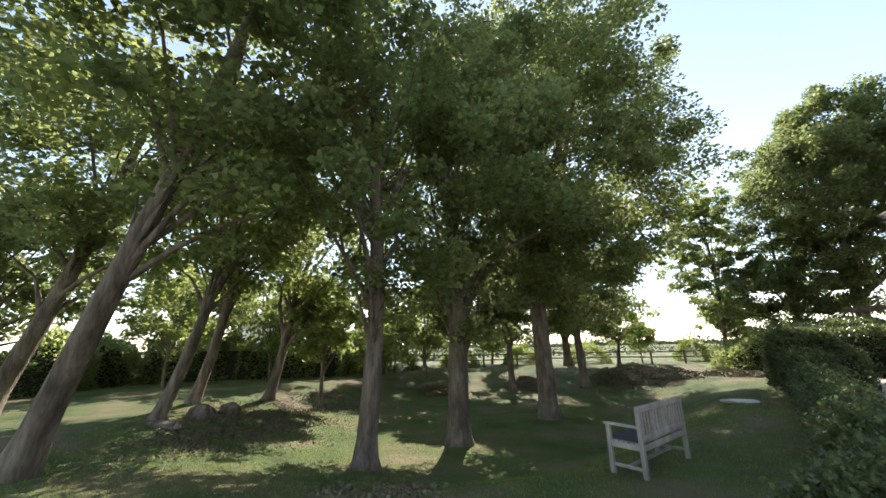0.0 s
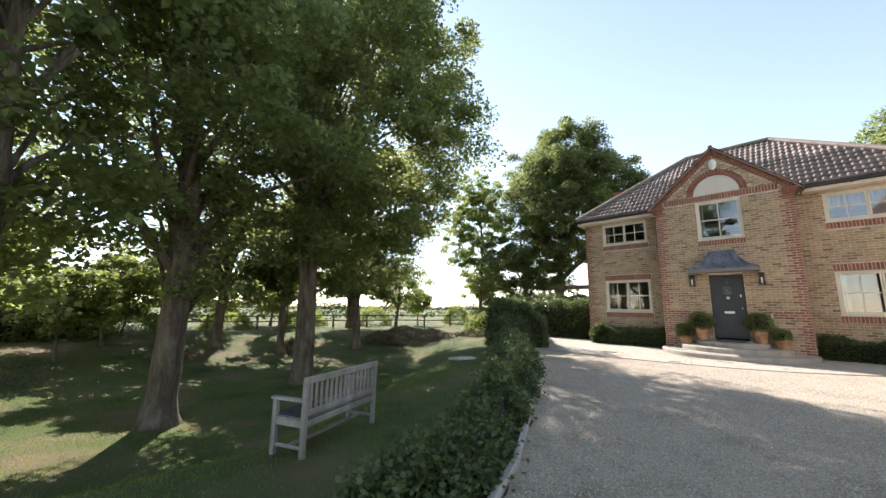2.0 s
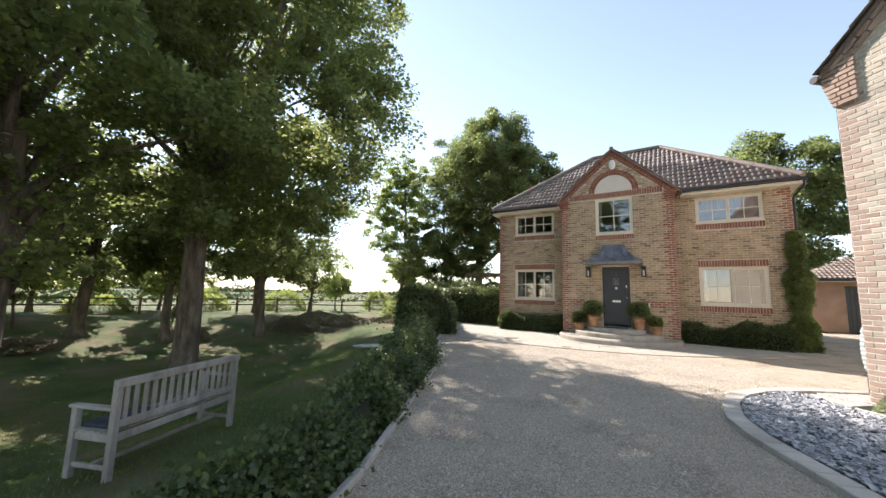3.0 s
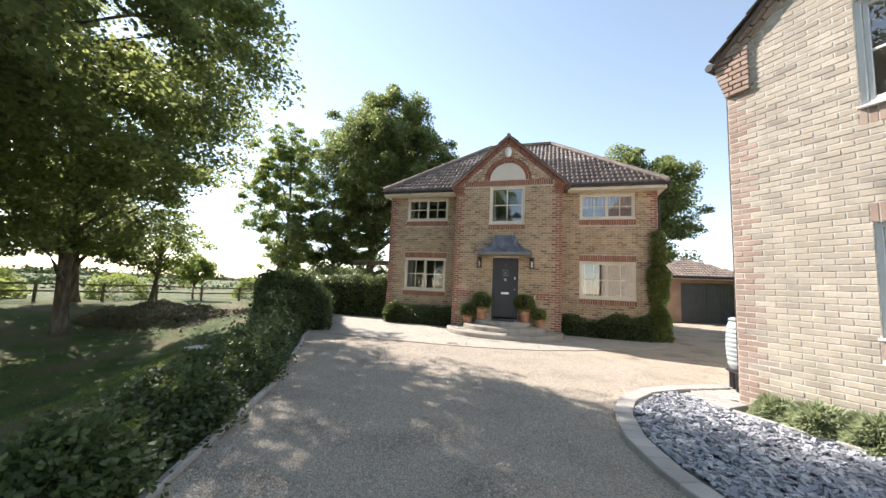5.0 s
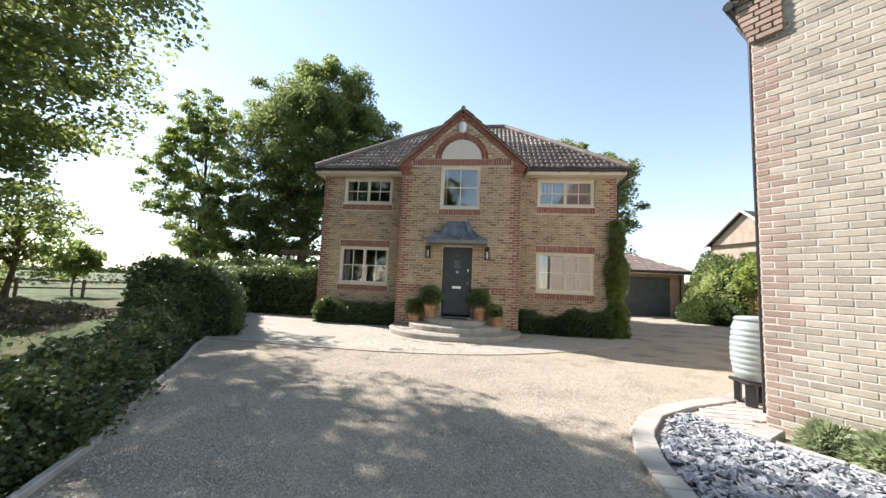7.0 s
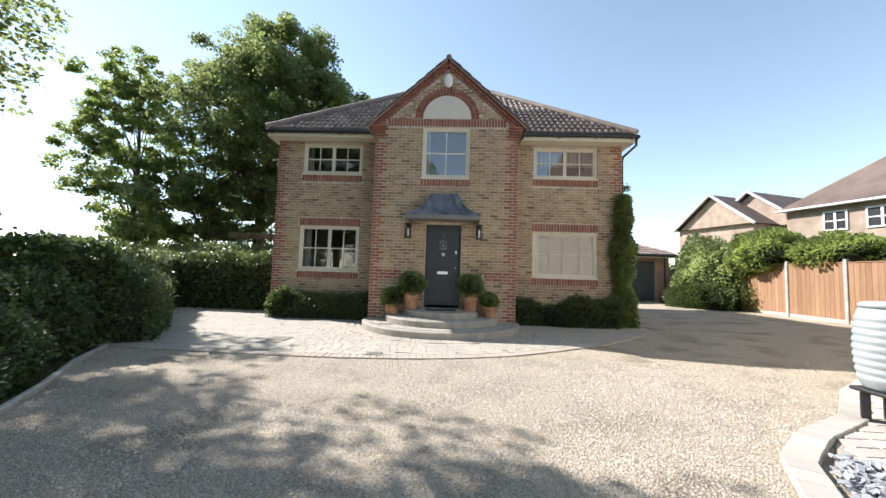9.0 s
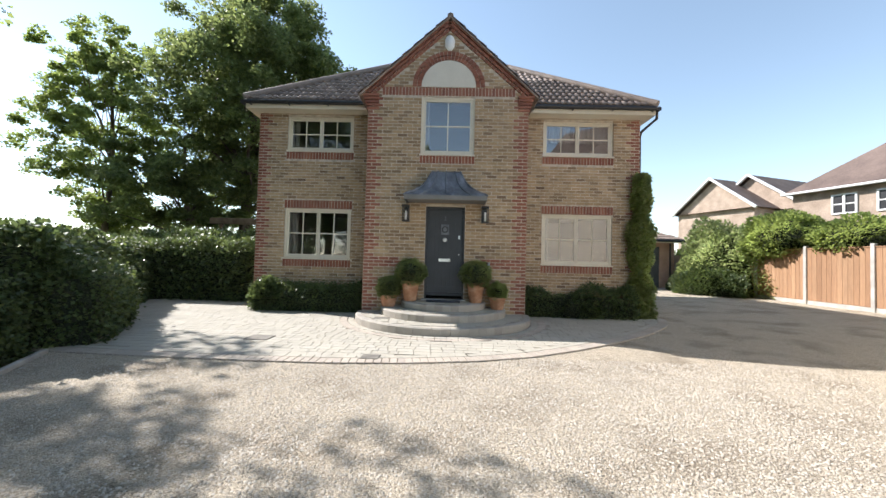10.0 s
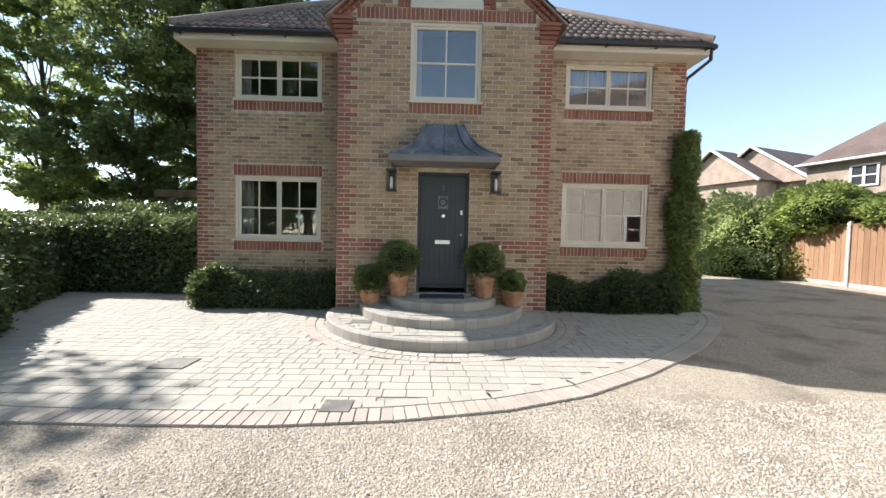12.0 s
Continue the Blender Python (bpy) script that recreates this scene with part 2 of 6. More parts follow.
def raw(name, verts, faces, material, parent=None, label="", smooth=False):
    me = bpy.data.meshes.new(name)
    me.from_pydata([tuple(v) for v in verts], [], faces)
    me.materials.append(material)
    if smooth:
        me.polygons.foreach_set("use_smooth", [True] * len(me.polygons))
    me.update()
    ob = new(name, me)
    ob.parent = parent
    if label:
        ob["label"] = label
    return ob


def box(bm, x0, y0, z0, x1, y1, z1, bevel=0.0, m=None):
    """A box between two corners, its edges rounded by bevel, turned by m."""
    r = bmesh.ops.create_cube(bm, size=1)
    vs = r["verts"]
    for v in vs:
        v.co = Vector(((x0 + x1) / 2 + v.co.x * (x1 - x0), (y0 + y1) / 2 + v.co.y * (y1 - y0), (z0 + z1) / 2 + v.co.z * (z1 - z0)))
    if bevel:
        es = list({e for v in vs for e in v.link_edges})
        vs = list({v for v in bmesh.ops.bevel(bm, geom=es, offset=bevel, segments=1, affect="EDGES")["verts"]} | {v for v in vs if v.is_valid})
    if m is not None:
        for v in vs:
            v.co = m @ v.co
    return vs


def boxpart(name, dims, material, parent=None, label="", bevel=0.004, m=None):
    bm = bmesh.new()
    box(bm, *dims, bevel=bevel, m=m)
    return part(name, bm, material, parent, label)


def lathe(bm, rings, segs=24, at=(0, 0, 0)):
    """A turned body through rings of (radius, height)."""
    loops = [[bm.verts.new((at[0] + r * math.cos(2 * math.pi * i / segs), at[1] + r * math.sin(2 * math.pi * i / segs), at[2] + z)) for i in range(segs)] for r, z in rings]
    for a, b in zip(loops, loops[1:]):
        for i in range(segs):
            bm.faces.new((a[i], a[(i + 1) % segs], b[(i + 1) % segs], b[i])).smooth = True
    bm.faces.new(list(reversed(loops[0])))
    bm.faces.new(loops[-1])


def thing(name, label, category, group="", at=(0, 0, 0), kind=""):
    e = new(name)
    e.location = at
    return tagged(e, label, category, group, kind)


EDGE = [(-60, 1.2), (-20, 0.7), (-16, 0.45), (-13.5, 0.1), (-12.1, -0.06), (-10.27, -0.97), (-9.3, -1.46), (-8.0, -2.06), (-7.1, -2.68), (-5.2, -3.85), (-4.3, -4.5), (-2.8, -5.35), (2.0, -8.5), (30, -9.0), (60, -9.0)]


def edge_x(y):
    return float(np.interp(y, [p[0] for p in EDGE], [p[1] for p in EDGE]))


def ground_z(x, y):
    """The height of the ground: level at the drive, falling into a dell on the lawn, level fields beyond."""
    d = edge_x(y) - x
    if d < 0:
        return 0.2 * min(1, max(0, (x - 5) / 5))
    z = -0.37 * min(1, d / 2.2)
    r = ((x + 12.3) / 9.5) ** 2 + ((y + 9.6) / 8.2) ** 2
    q = min(1, max(0, (d - 2.4) / 4.2))
    z -= 1.25 * math.exp(-r * r * 0.55) * q * q * (3 - 2 * q)
    k = max(0, min(1, (math.hypot(x, y) - 32) / 200))
    return z - 2.5 * k * k + 0.04 * math.sin(x * 0.9) * math.cos(y * 0.7) * min(1, d / 3)


# ---- ground ----
def grid_axis(lo, hi, step, far):
    a = list(np.arange(lo, hi + step / 2, step))
    grow, left, right = step, lo, hi
    while left > -far:
        grow *= 1.35
        left, right = left - grow, right + grow
        a = [left] + a + [right]
    return a


def build_ground():
    xs, ys = grid_axis(-34, 16, 0.5, 2500), grid_axis(-32, 22, 0.5, 2500)
    verts, faces = [], []
    for y in ys:
        for x in xs:
            z = ground_z(x, y)
            if edge_x(y) - x < 0.3 and x < 60 and abs(y) < 60:
                z -= 0.06
            verts.append((x, y, z))
    w = len(xs)
    for j in range(len(ys) - 1):
        for i in range(w - 1):
            faces.append((j * w + i, j * w + i + 1, (j + 1) * w + i + 1, (j + 1) * w + i))
    tagged(raw("ground", verts, faces, M["grass"], smooth=True), "mown lawn falling into a shaded dell, level fields beyond", "lawn", kind="structure")


def build_drive():
    ys = list(np.arange(-24, 20.01, 0.5))
    xr = [0, 0.5, 1] + list(np.arange(1.5, 22, 0.75))
    verts, faces = [], []
    for y in ys:
        e = edge_x(y)
        for k in range(30):
            x = e + (14.5 - e) * k / 29
            verts.append((x, y, 0.2 * min(1, max(0, (x - 5) / 5))))
    for j in range(len(ys) - 1):
        for i in range(29):
            faces.append((j * 30 + i, j * 30 + i + 1, (j + 1) * 30 + i + 1, (j + 1) * 30 + i))
    tagged(raw("road", verts, faces, M["gravel"], smooth=True), "pale gravel driveway raked into faint tyre tracks", "driveway", kind="structure")


build_ground()
build_drive()

# ---- the house: sizes ----
WING_Y, BAY_Y, BACK_Y = 1.09, 0.0, 7.5
HALF, BAY = 4.85, 1.80
EAVE = 5.02
WINDOWS = {  # x0, x1, z0, z1, y
    "ll": (-4.12, -2.42, 1.27, 2.53, WING_Y), "lr": (2.42, 4.18, 1.27, 2.53, WING_Y),
    "ul": (-4.12, -2.42, 4.02, 4.90, WING_Y), "ur": (2.42, 4.18, 4.02, 4.90, WING_Y),
    "c": (-0.60, 0.60, 3.67, 4.98, BAY_Y),
}
DOOR = (-0.44, 0.44, 0.45, 2.50)


def wall_parts(boxes, material, parent, m=None):
    for d in boxes:
        boxpart("masonry", d, material, parent, bevel=0, m=m)


def wall_boxes(a, b, z0, z1, holes, y, t):
    """A wall along x from a to b with holes (x0, x1, z0, z1), its face at y and t thick."""
    out = []
    xs = sorted({a, b, *[h[0] for h in holes], *[h[1] for h in holes]})
    for x0, x1 in zip(xs, xs[1:]):
        cut = sorted([(h[2], h[3]) for h in holes if h[0] <= x0 + 1e-6 and h[1] >= x1 - 1e-6])
        z = z0
        for c0, c1 in cut + [(z1, z1)]:
            if c0 > z + 1e-4:
                out.append((x0, y, z, x1, y + t, c0))
            z = c1
    return out


def brick_rows(a, b, z0, z1, holes, red, clip=None, course=0.075):
    """The bricks of a wall in stretcher bond: (x0, x1, z0, z1, is_red). red(x, row) tells quoins; clip(x, z) tells the wall's outline."""
    rows = int(round((z1 - z0) / course))
    for r in range(rows):
        lo, hi = z0 + r * course + 0.006, z0 + (r + 1) * course - 0.006
        x = a - (0.1125 if r % 2 else 0)
        while x < b:
            p, q = max(x + 0.006, a), min(x + 0.219, b)
            x += 0.225
            segs = [(p, q)]
            for h in holes:
                if h[2] < hi - 0.01 and h[3] > lo + 0.01:
                    segs = [s for p1, q1 in segs for s in ((p1, min(q1, h[0])), (max(p1, h[1]), q1)) if s[1] - s[0] > 0.03]
            for p1, q1 in segs:
                if q1 - p1 > 0.03 and (clip is None or clip((p1 + q1) / 2, hi)):
                    yield p1, q1, lo, hi, red((p1 + q1) / 2, r)


BRICK_V = lambda x0, x1, y0, y1, z0, z1: [(x0, y1, z0), (x1, y1, z0), (x1, y1, z1), (x0, y1, z1), (x0 + 0.004, y0, z0 + 0.004), (x1 - 0.004, y0, z0 + 0.004), (x1 - 0.004, y0, z1 - 0.004), (x0 + 0.004, y0, z1 - 0.004)]
BRICK_F = [(4, 5, 6, 7), (0, 1, 5, 4), (1, 2, 6, 5), (2, 3, 7, 6), (3, 0, 4, 7)]
brick_mesh = {}
LATE = []


def lay(bricks, parent, near, key="buff", turn=Matrix.Identity(4), proud=0.008, seed=1, name="brick"):
    """Lays bricks on a wall's face at local y = 0. The 300 nearest to the point near are parts, the rest one joined part."""
    rnd = random.Random(seed)
    order = sorted(bricks, key=lambda b: math.hypot((b[0] + b[1]) / 2 - near[0], (b[2] + b[3]) / 2 - near[1]))
    LATE.append((order[:300], parent, key, turn, proud, name))
    for red in (False, True):
        v, f = [], []
        for b in order[300:]:
            if b[4] == red:
                k = len(v)
                out = -proud - rnd.uniform(-0.002, 0.002)
                v += [turn @ Vector(p) for p in BRICK_V(b[0], b[1], out, 0.01, b[2], b[3])]
                f += [tuple(i + k for i in q) for q in BRICK_F]
        if v:
            tagged(raw("brickwork", v, f, M[(("rose" if key == "pale" else "red") if red else key) + "_island"], parent, "red quoin bricks" if red else "buff stretcher bricks"), kind="stuff")


def lay_late():
    for order, parent, key, turn, proud, name in LATE:
        for b in order:
            w, h = round((b[1] - b[0]) / 0.005) * 0.005, round((b[3] - b[2]) / 0.005) * 0.005
            mk = (w, h, b[4], key, name)
            if mk not in brick_mesh:
                me = bpy.data.meshes.new(name)
                me.from_pydata(BRICK_V(0, w, -proud, 0.01, 0, h), [], BRICK_F)
                me.materials.append(M[(("rose" if key == "pale" else "red") if b[4] else key) + "_object"])
                brick_mesh[mk] = me
            ob = new(name, brick_mesh[mk])
            ob.parent = parent
            ob.matrix_basis = turn @ Matrix.Translation((b[0], 0, b[2]))


def quoin(edges, narrow=0.2, wide=0.3):
    def red(x, r):
        w = wide if (r // 3) % 2 else narrow
        return any(abs(x - e) < w for e in edges)
    return red


def soldiers(x0, x1, z0, z1):
    n = max(1, round((x1 - x0) / 0.075))
    s = (x1 - x0) / n
    return [(x0 + i * s + 0.004, x0 + (i + 1) * s - 0.004, z0, z1, True) for i in range(n)]


# ---- the house ----
house = thing("house", "two-storey buff brick house with red quoins and a gabled centre bay", "house")


def build_house():
    wall = new("wall")
    wall.parent = house
    bm = bmesh.new()
    holes = [WINDOWS[k][:4] for k in ("ll", "lr", "ul", "ur")]
    t = 0.3
    solid = wall_boxes(-HALF, -BAY + t, 0, EAVE + 0.1, [h for h in holes if h[0] < 0], WING_Y, t)
    solid += wall_boxes(BAY - t, HALF, 0, EAVE + 0.1, [h for h in holes if h[0] > 0], WING_Y, t)
    bayholes = [WINDOWS["c"][:4], DOOR]
    solid += wall_boxes(-BAY, BAY, 0, EAVE, bayholes, BAY_Y, t)
    for s in (-1, 1):
        x0, x1 = sorted((s * BAY, s * (BAY - t)))
        solid.append((x0, BAY_Y + t, 0, x1, WING_Y, EAVE))
        x0, x1 = sorted((s * HALF, s * (HALF - t)))
        solid.append((x0, WING_Y + t, 0, x1, BACK_Y - t, EAVE + 0.1))
    solid.append((-HALF, BACK_Y - t, 0, HALF, BACK_Y, EAVE + 0.1))
    wall_parts(solid, M["mortar_dark"], wall)
    # gable above the bay
    apex = 6.62
    vs = [bm.verts.new(p) for y in (BAY_Y, BAY_Y + t) for p in ((-BAY, y, EAVE), (BAY, y, EAVE), (0, y, apex + 0.05))]
    bm.faces.new((vs[0], vs[1], vs[2])), bm.faces.new((vs[5], vs[4], vs[3]))
    bm.faces.new((vs[0], vs[3], vs[4], vs[1])), bm.faces.new((vs[1], vs[4], vs[5], vs[2])), bm.faces.new((vs[2], vs[5], vs[3], vs[0]))
    part("gable_masonry", bm, M["mortar_dark"], wall, "mortar-jointed gable core")
    # bricks of wings and bay
    bands = {"ll": (2.55, 2.74), "lr": (2.55, 2.74)}
    for s, near in ((-1, (-1.9, 1.2)), (1, (1.9, 1.2))):
        hs = [h for h in holes if h[0] * s > 0]
        extra = [(h[0] - 0.02, h[1] + 0.02, 2.53, 2.75) for h in hs if h[2] < 2] + [(h[0] - 0.02, h[1] + 0.02, h[2] - 0.225, h[2]) for h in hs]
        a, b = (-HALF, -BAY) if s < 0 else (BAY, HALF)
        rows = list(brick_rows(a, b, 0, EAVE + 0.03, hs + extra, quoin([s * HALF])))
        for e in extra:
            rows += soldiers(e[0], e[1], e[2] + 0.006, e[3] - 0.006)
        lay(rows, wall, near, turn=Matrix.Translation((0, WING_Y, 0)), seed=3 + s)
    band = (-1.5, 1.5, 5.0, 5.19)
    sill = (-0.62, 0.62, 3.46, 3.67)
    R, RZ = 0.61, 5.2
    def inside(x, z):
        return z < EAVE or (abs(x) < (apex - z) * BAY / (apex - EAVE) - 0.12 and math.hypot(x, z - 0.03 - RZ) > R + 0.2)
    def bay_red(x, r):
        z = r * 0.075
        return (z < EAVE and quoin([-BAY, BAY])(x, r)) or (z < 1.3 and z > 1.1 and abs(x) > 0.9)
    rows = list(brick_rows(-BAY, BAY, 0.0, 6.6, [*bayholes, band, sill], bay_red, inside))
    rows += soldiers(*band) + soldiers(sill[0], sill[1], sill[2] + 0.006, sill[3] - 0.006)
    lay(rows, wall, (0.0, 1.3), turn=Matrix.Translation((0, BAY_Y, 0)), seed=9)
    # bay cheeks
    for s in (-1, 1):
        turn = Matrix.Translation((s * BAY, 0, 0)) @ Matrix.Rotation(radians(90 * s), 4, "Z")
        rows = list(brick_rows(0, WING_Y, 0, EAVE, [], lambda x, r: x < 0.22)) if s > 0 else list(brick_rows(-WING_Y, 0, 0, EAVE, [], lambda x, r: x > -0.22))
        lay(rows, wall, (0, 50), turn=turn, seed=20 + s)
        turn = Matrix.Translation((s * HALF, WING_Y, 0)) @ Matrix.Rotation(radians(90 * s), 4, "Z")
        D = BACK_Y - WING_Y
        rows = list(brick_rows(0, D, 0, EAVE, [], lambda x, r: x < 0.22)) if s > 0 else list(brick_rows(-D, 0, 0, EAVE, [], lambda x, r: x > -0.22))
        rows = [b for b in rows]
        lay(rows, wall, (0, 50), turn=turn, seed=24 + s)
    # arch ring, raking courses, corbels
    arch = new("arch")
    arch.parent = wall
    panel = bmesh.new()
    ring = [panel.verts.new((R * math.cos(math.pi * i / 24), y, RZ + R * math.sin(math.pi * i / 24))) for y in (-0.012, 0.02) for i in range(25)]
    panel.faces.new(ring[:25]), panel.faces.new(list(reversed(ring[25:])))
    for i in range(24):
        panel.faces.new((ring[i + 1], ring[i], ring[i + 25], ring[i + 26]))
    panel.faces.new((ring[0], ring[24], ring[49], ring[25]))
    bmesh.ops.recalc_face_normals(panel, faces=panel.faces)
    part("arch_panel", panel, M["panel"], wall, "smooth pale half-round panel")
    v, f = [], []
    n = 27
    for i in range(n):
        a0, a1 = math.pi * (i + 0.06) / n, math.pi * (i + 0.94) / n
        for r0, r1 in ((R + 0.008, R + 0.1), (R + 0.11, R + 0.205)):
            k = len(v)
            for y in (0.01, -0.02):
                v += [(r * math.cos(a), y, RZ + r * math.sin(a)) for r, a in ((r0, a0), (r1, a0), (r1, a1), (r0, a1))]
            f += [(k + 4, k + 5, k + 6, k + 7), (k, k + 1, k + 5, k + 4), (k + 1, k + 2, k + 6, k + 5), (k + 2, k + 3, k + 7, k + 6), (k + 3, k, k + 4, k + 7)]
    tagged(raw("arch_ring", v, f, M["red_island"], wall, "double ring of red arch bricks"), kind="stuff")
    bpy.data.objects.remove(arch)
    slope = math.atan2(apex - EAVE, BAY)
    length = math.hypot(apex - EAVE, BAY) + 0.1
    for s in (-1, 1):
        v, f = [], []
        turn = Matrix.Translation((s * (BAY + 0.07), 0, EAVE + 0.02)) @ (Matrix.Rotation(-slope, 4, "Y") if s < 0 else Matrix.Rotation(-(math.pi - slope), 4, "Y"))
        for row in range(3):
            for i in range(int(length / 0.1125)):
                x0 = i * 0.1125 + 0.055 * (row % 2)
                z0, z1 = 0.0 - 0.078 * row, 0.068 - 0.078 * row
                if s > 0:
                    z0, z1 = -z1, -z0
                k = len(v)
                v += [turn @ Vector(p) for p in BRICK_V(x0, min(x0 + 0.103, length), -0.062 + 0.019 * row, 0.01, z0, z1)]
                f += [tuple(a + k for a in q) for q in BRICK_F]
        tagged(raw("raking_course", v, f, M["red_island"], wall, "raking red bricks under the gable"), kind="stuff")
        v, f = [], []
        for i in range(5):
            k = len(v)
            x0, x1 = sorted((s * (BAY - 0.24), s * (BAY + 0.03 + 0.025 * i)))
            v += BRICK_V(x0, x1, -0.03 - 0.004 * i, 0.01, 4.66 + i * 0.075, 4.72 + i * 0.075)
            f += [tuple(a + k for a in q) for q in BRICK_F]
        tagged(raw("corbel", v, f, M["red_island"], wall, "stepped red corbel bricks"), kind="stuff")
    bm = bmesh.new()
    lathe(bm, [(0.001, 0), (0.14, 0.0), (0.15, 0.012), (0.14, 0.03), (0.001, 0.03)], 24)
    for vv in bm.verts:
        vv.co = Matrix.Translation((0, -0.008, 6.2)) @ Matrix.Rotation(radians(90), 4, "X") @ Matrix.Diagonal((0.75, 1.25, 1, 1)) @ vv.co
    part("plaque", bm, M["white"], wall, "white oval wall plaque")


def roof_slope(parent, origin, along, up, inside, width=0.165, gauge=0.33, near=300, label="brown concrete pantiles"):
    """Interlocking tiles on a slope: origin at the eave, along and up unit vectors, inside(u, v) its outline."""
    nrm = along.cross(up).normalized()
    m = Matrix((along, up, nrm)).transposed().to_4x4()
    m.translation = origin
    seg = [(0.0, 0.004), (0.03, 0.03), (0.065, 0.036), (0.1, 0.012), (0.13, 0.0), (0.164, 0.002)]
    V = [(x, -0.02, z + 0.035) for x, z in seg] + [(x, gauge + 0.02, z + 0.008) for x, z in seg] + [(x, -0.02, z + 0.01) for x, z in seg]
    k = len(seg)
    F = [(i, i + 1, k + i + 1, k + i) for i in range(k - 1)] + [(2 * k + i, 2 * k + i + 1, i + 1, i) for i in range(k - 1)]
    tiles = [(u * width, v * gauge) for v in range(0, 40) for u in range(-90, 90) if inside((u + 0.5) * width, (v + 0.5) * gauge)]
    v, f = [], []
    if near:
        me = bpy.data.meshes.new("roof_tile")
        me.from_pydata(V, [], F)
        me.materials.append(M["tile_object"])
        me.polygons.foreach_set("use_smooth", [True] * (k - 1) + [False] * (k - 1))
        TILES.append((parent, m, me, tiles[:near]))
    for u, w in tiles[near:]:
        b = len(v)
        v += [m @ Vector((x + u, y + w, z)) for x, y, z in V]
        f += [tuple(i + b for i in q) for q in F]
    if v:
        tagged(raw("roof_tiles", v, f, M["tile_island"], parent, label), kind="stuff")


TILES = []


def tiles_late():
    for parent, m, me, spots in TILES:
        for u, w in spots:
            ob = new("roof_tile", me)
            ob.parent = parent
            ob.matrix_basis = m @ Matrix.Translation((u, w, 0))


def strip(name, pts, r, material, parent, label=""):
    """A round or capping strip along points."""
    cu = bpy.data.curves.new(name, "CURVE")
    cu.dimensions, cu.bevel_depth, cu.bevel_resolution, cu.use_fill_caps = "3D", r, 2, True
    sp = cu.splines.new("POLY")
    sp.points.add(len(pts) - 1)
    for p, c in zip(sp.points, pts):
        p.co = (*c, 1)
    tmp = bpy.data.objects.new(name, cu)
    scene.collection.objects.link(tmp)
    me = bpy.data.meshes.new_from_object(tmp.evaluated_get(bpy.context.evaluated_depsgraph_get()))
    bpy.data.objects.remove(tmp)
    me.materials.clear()
    me.materials.append(material)
    ob = new(name, me)
    ob.parent = parent
    if label:
        ob["label"] = label
    return ob


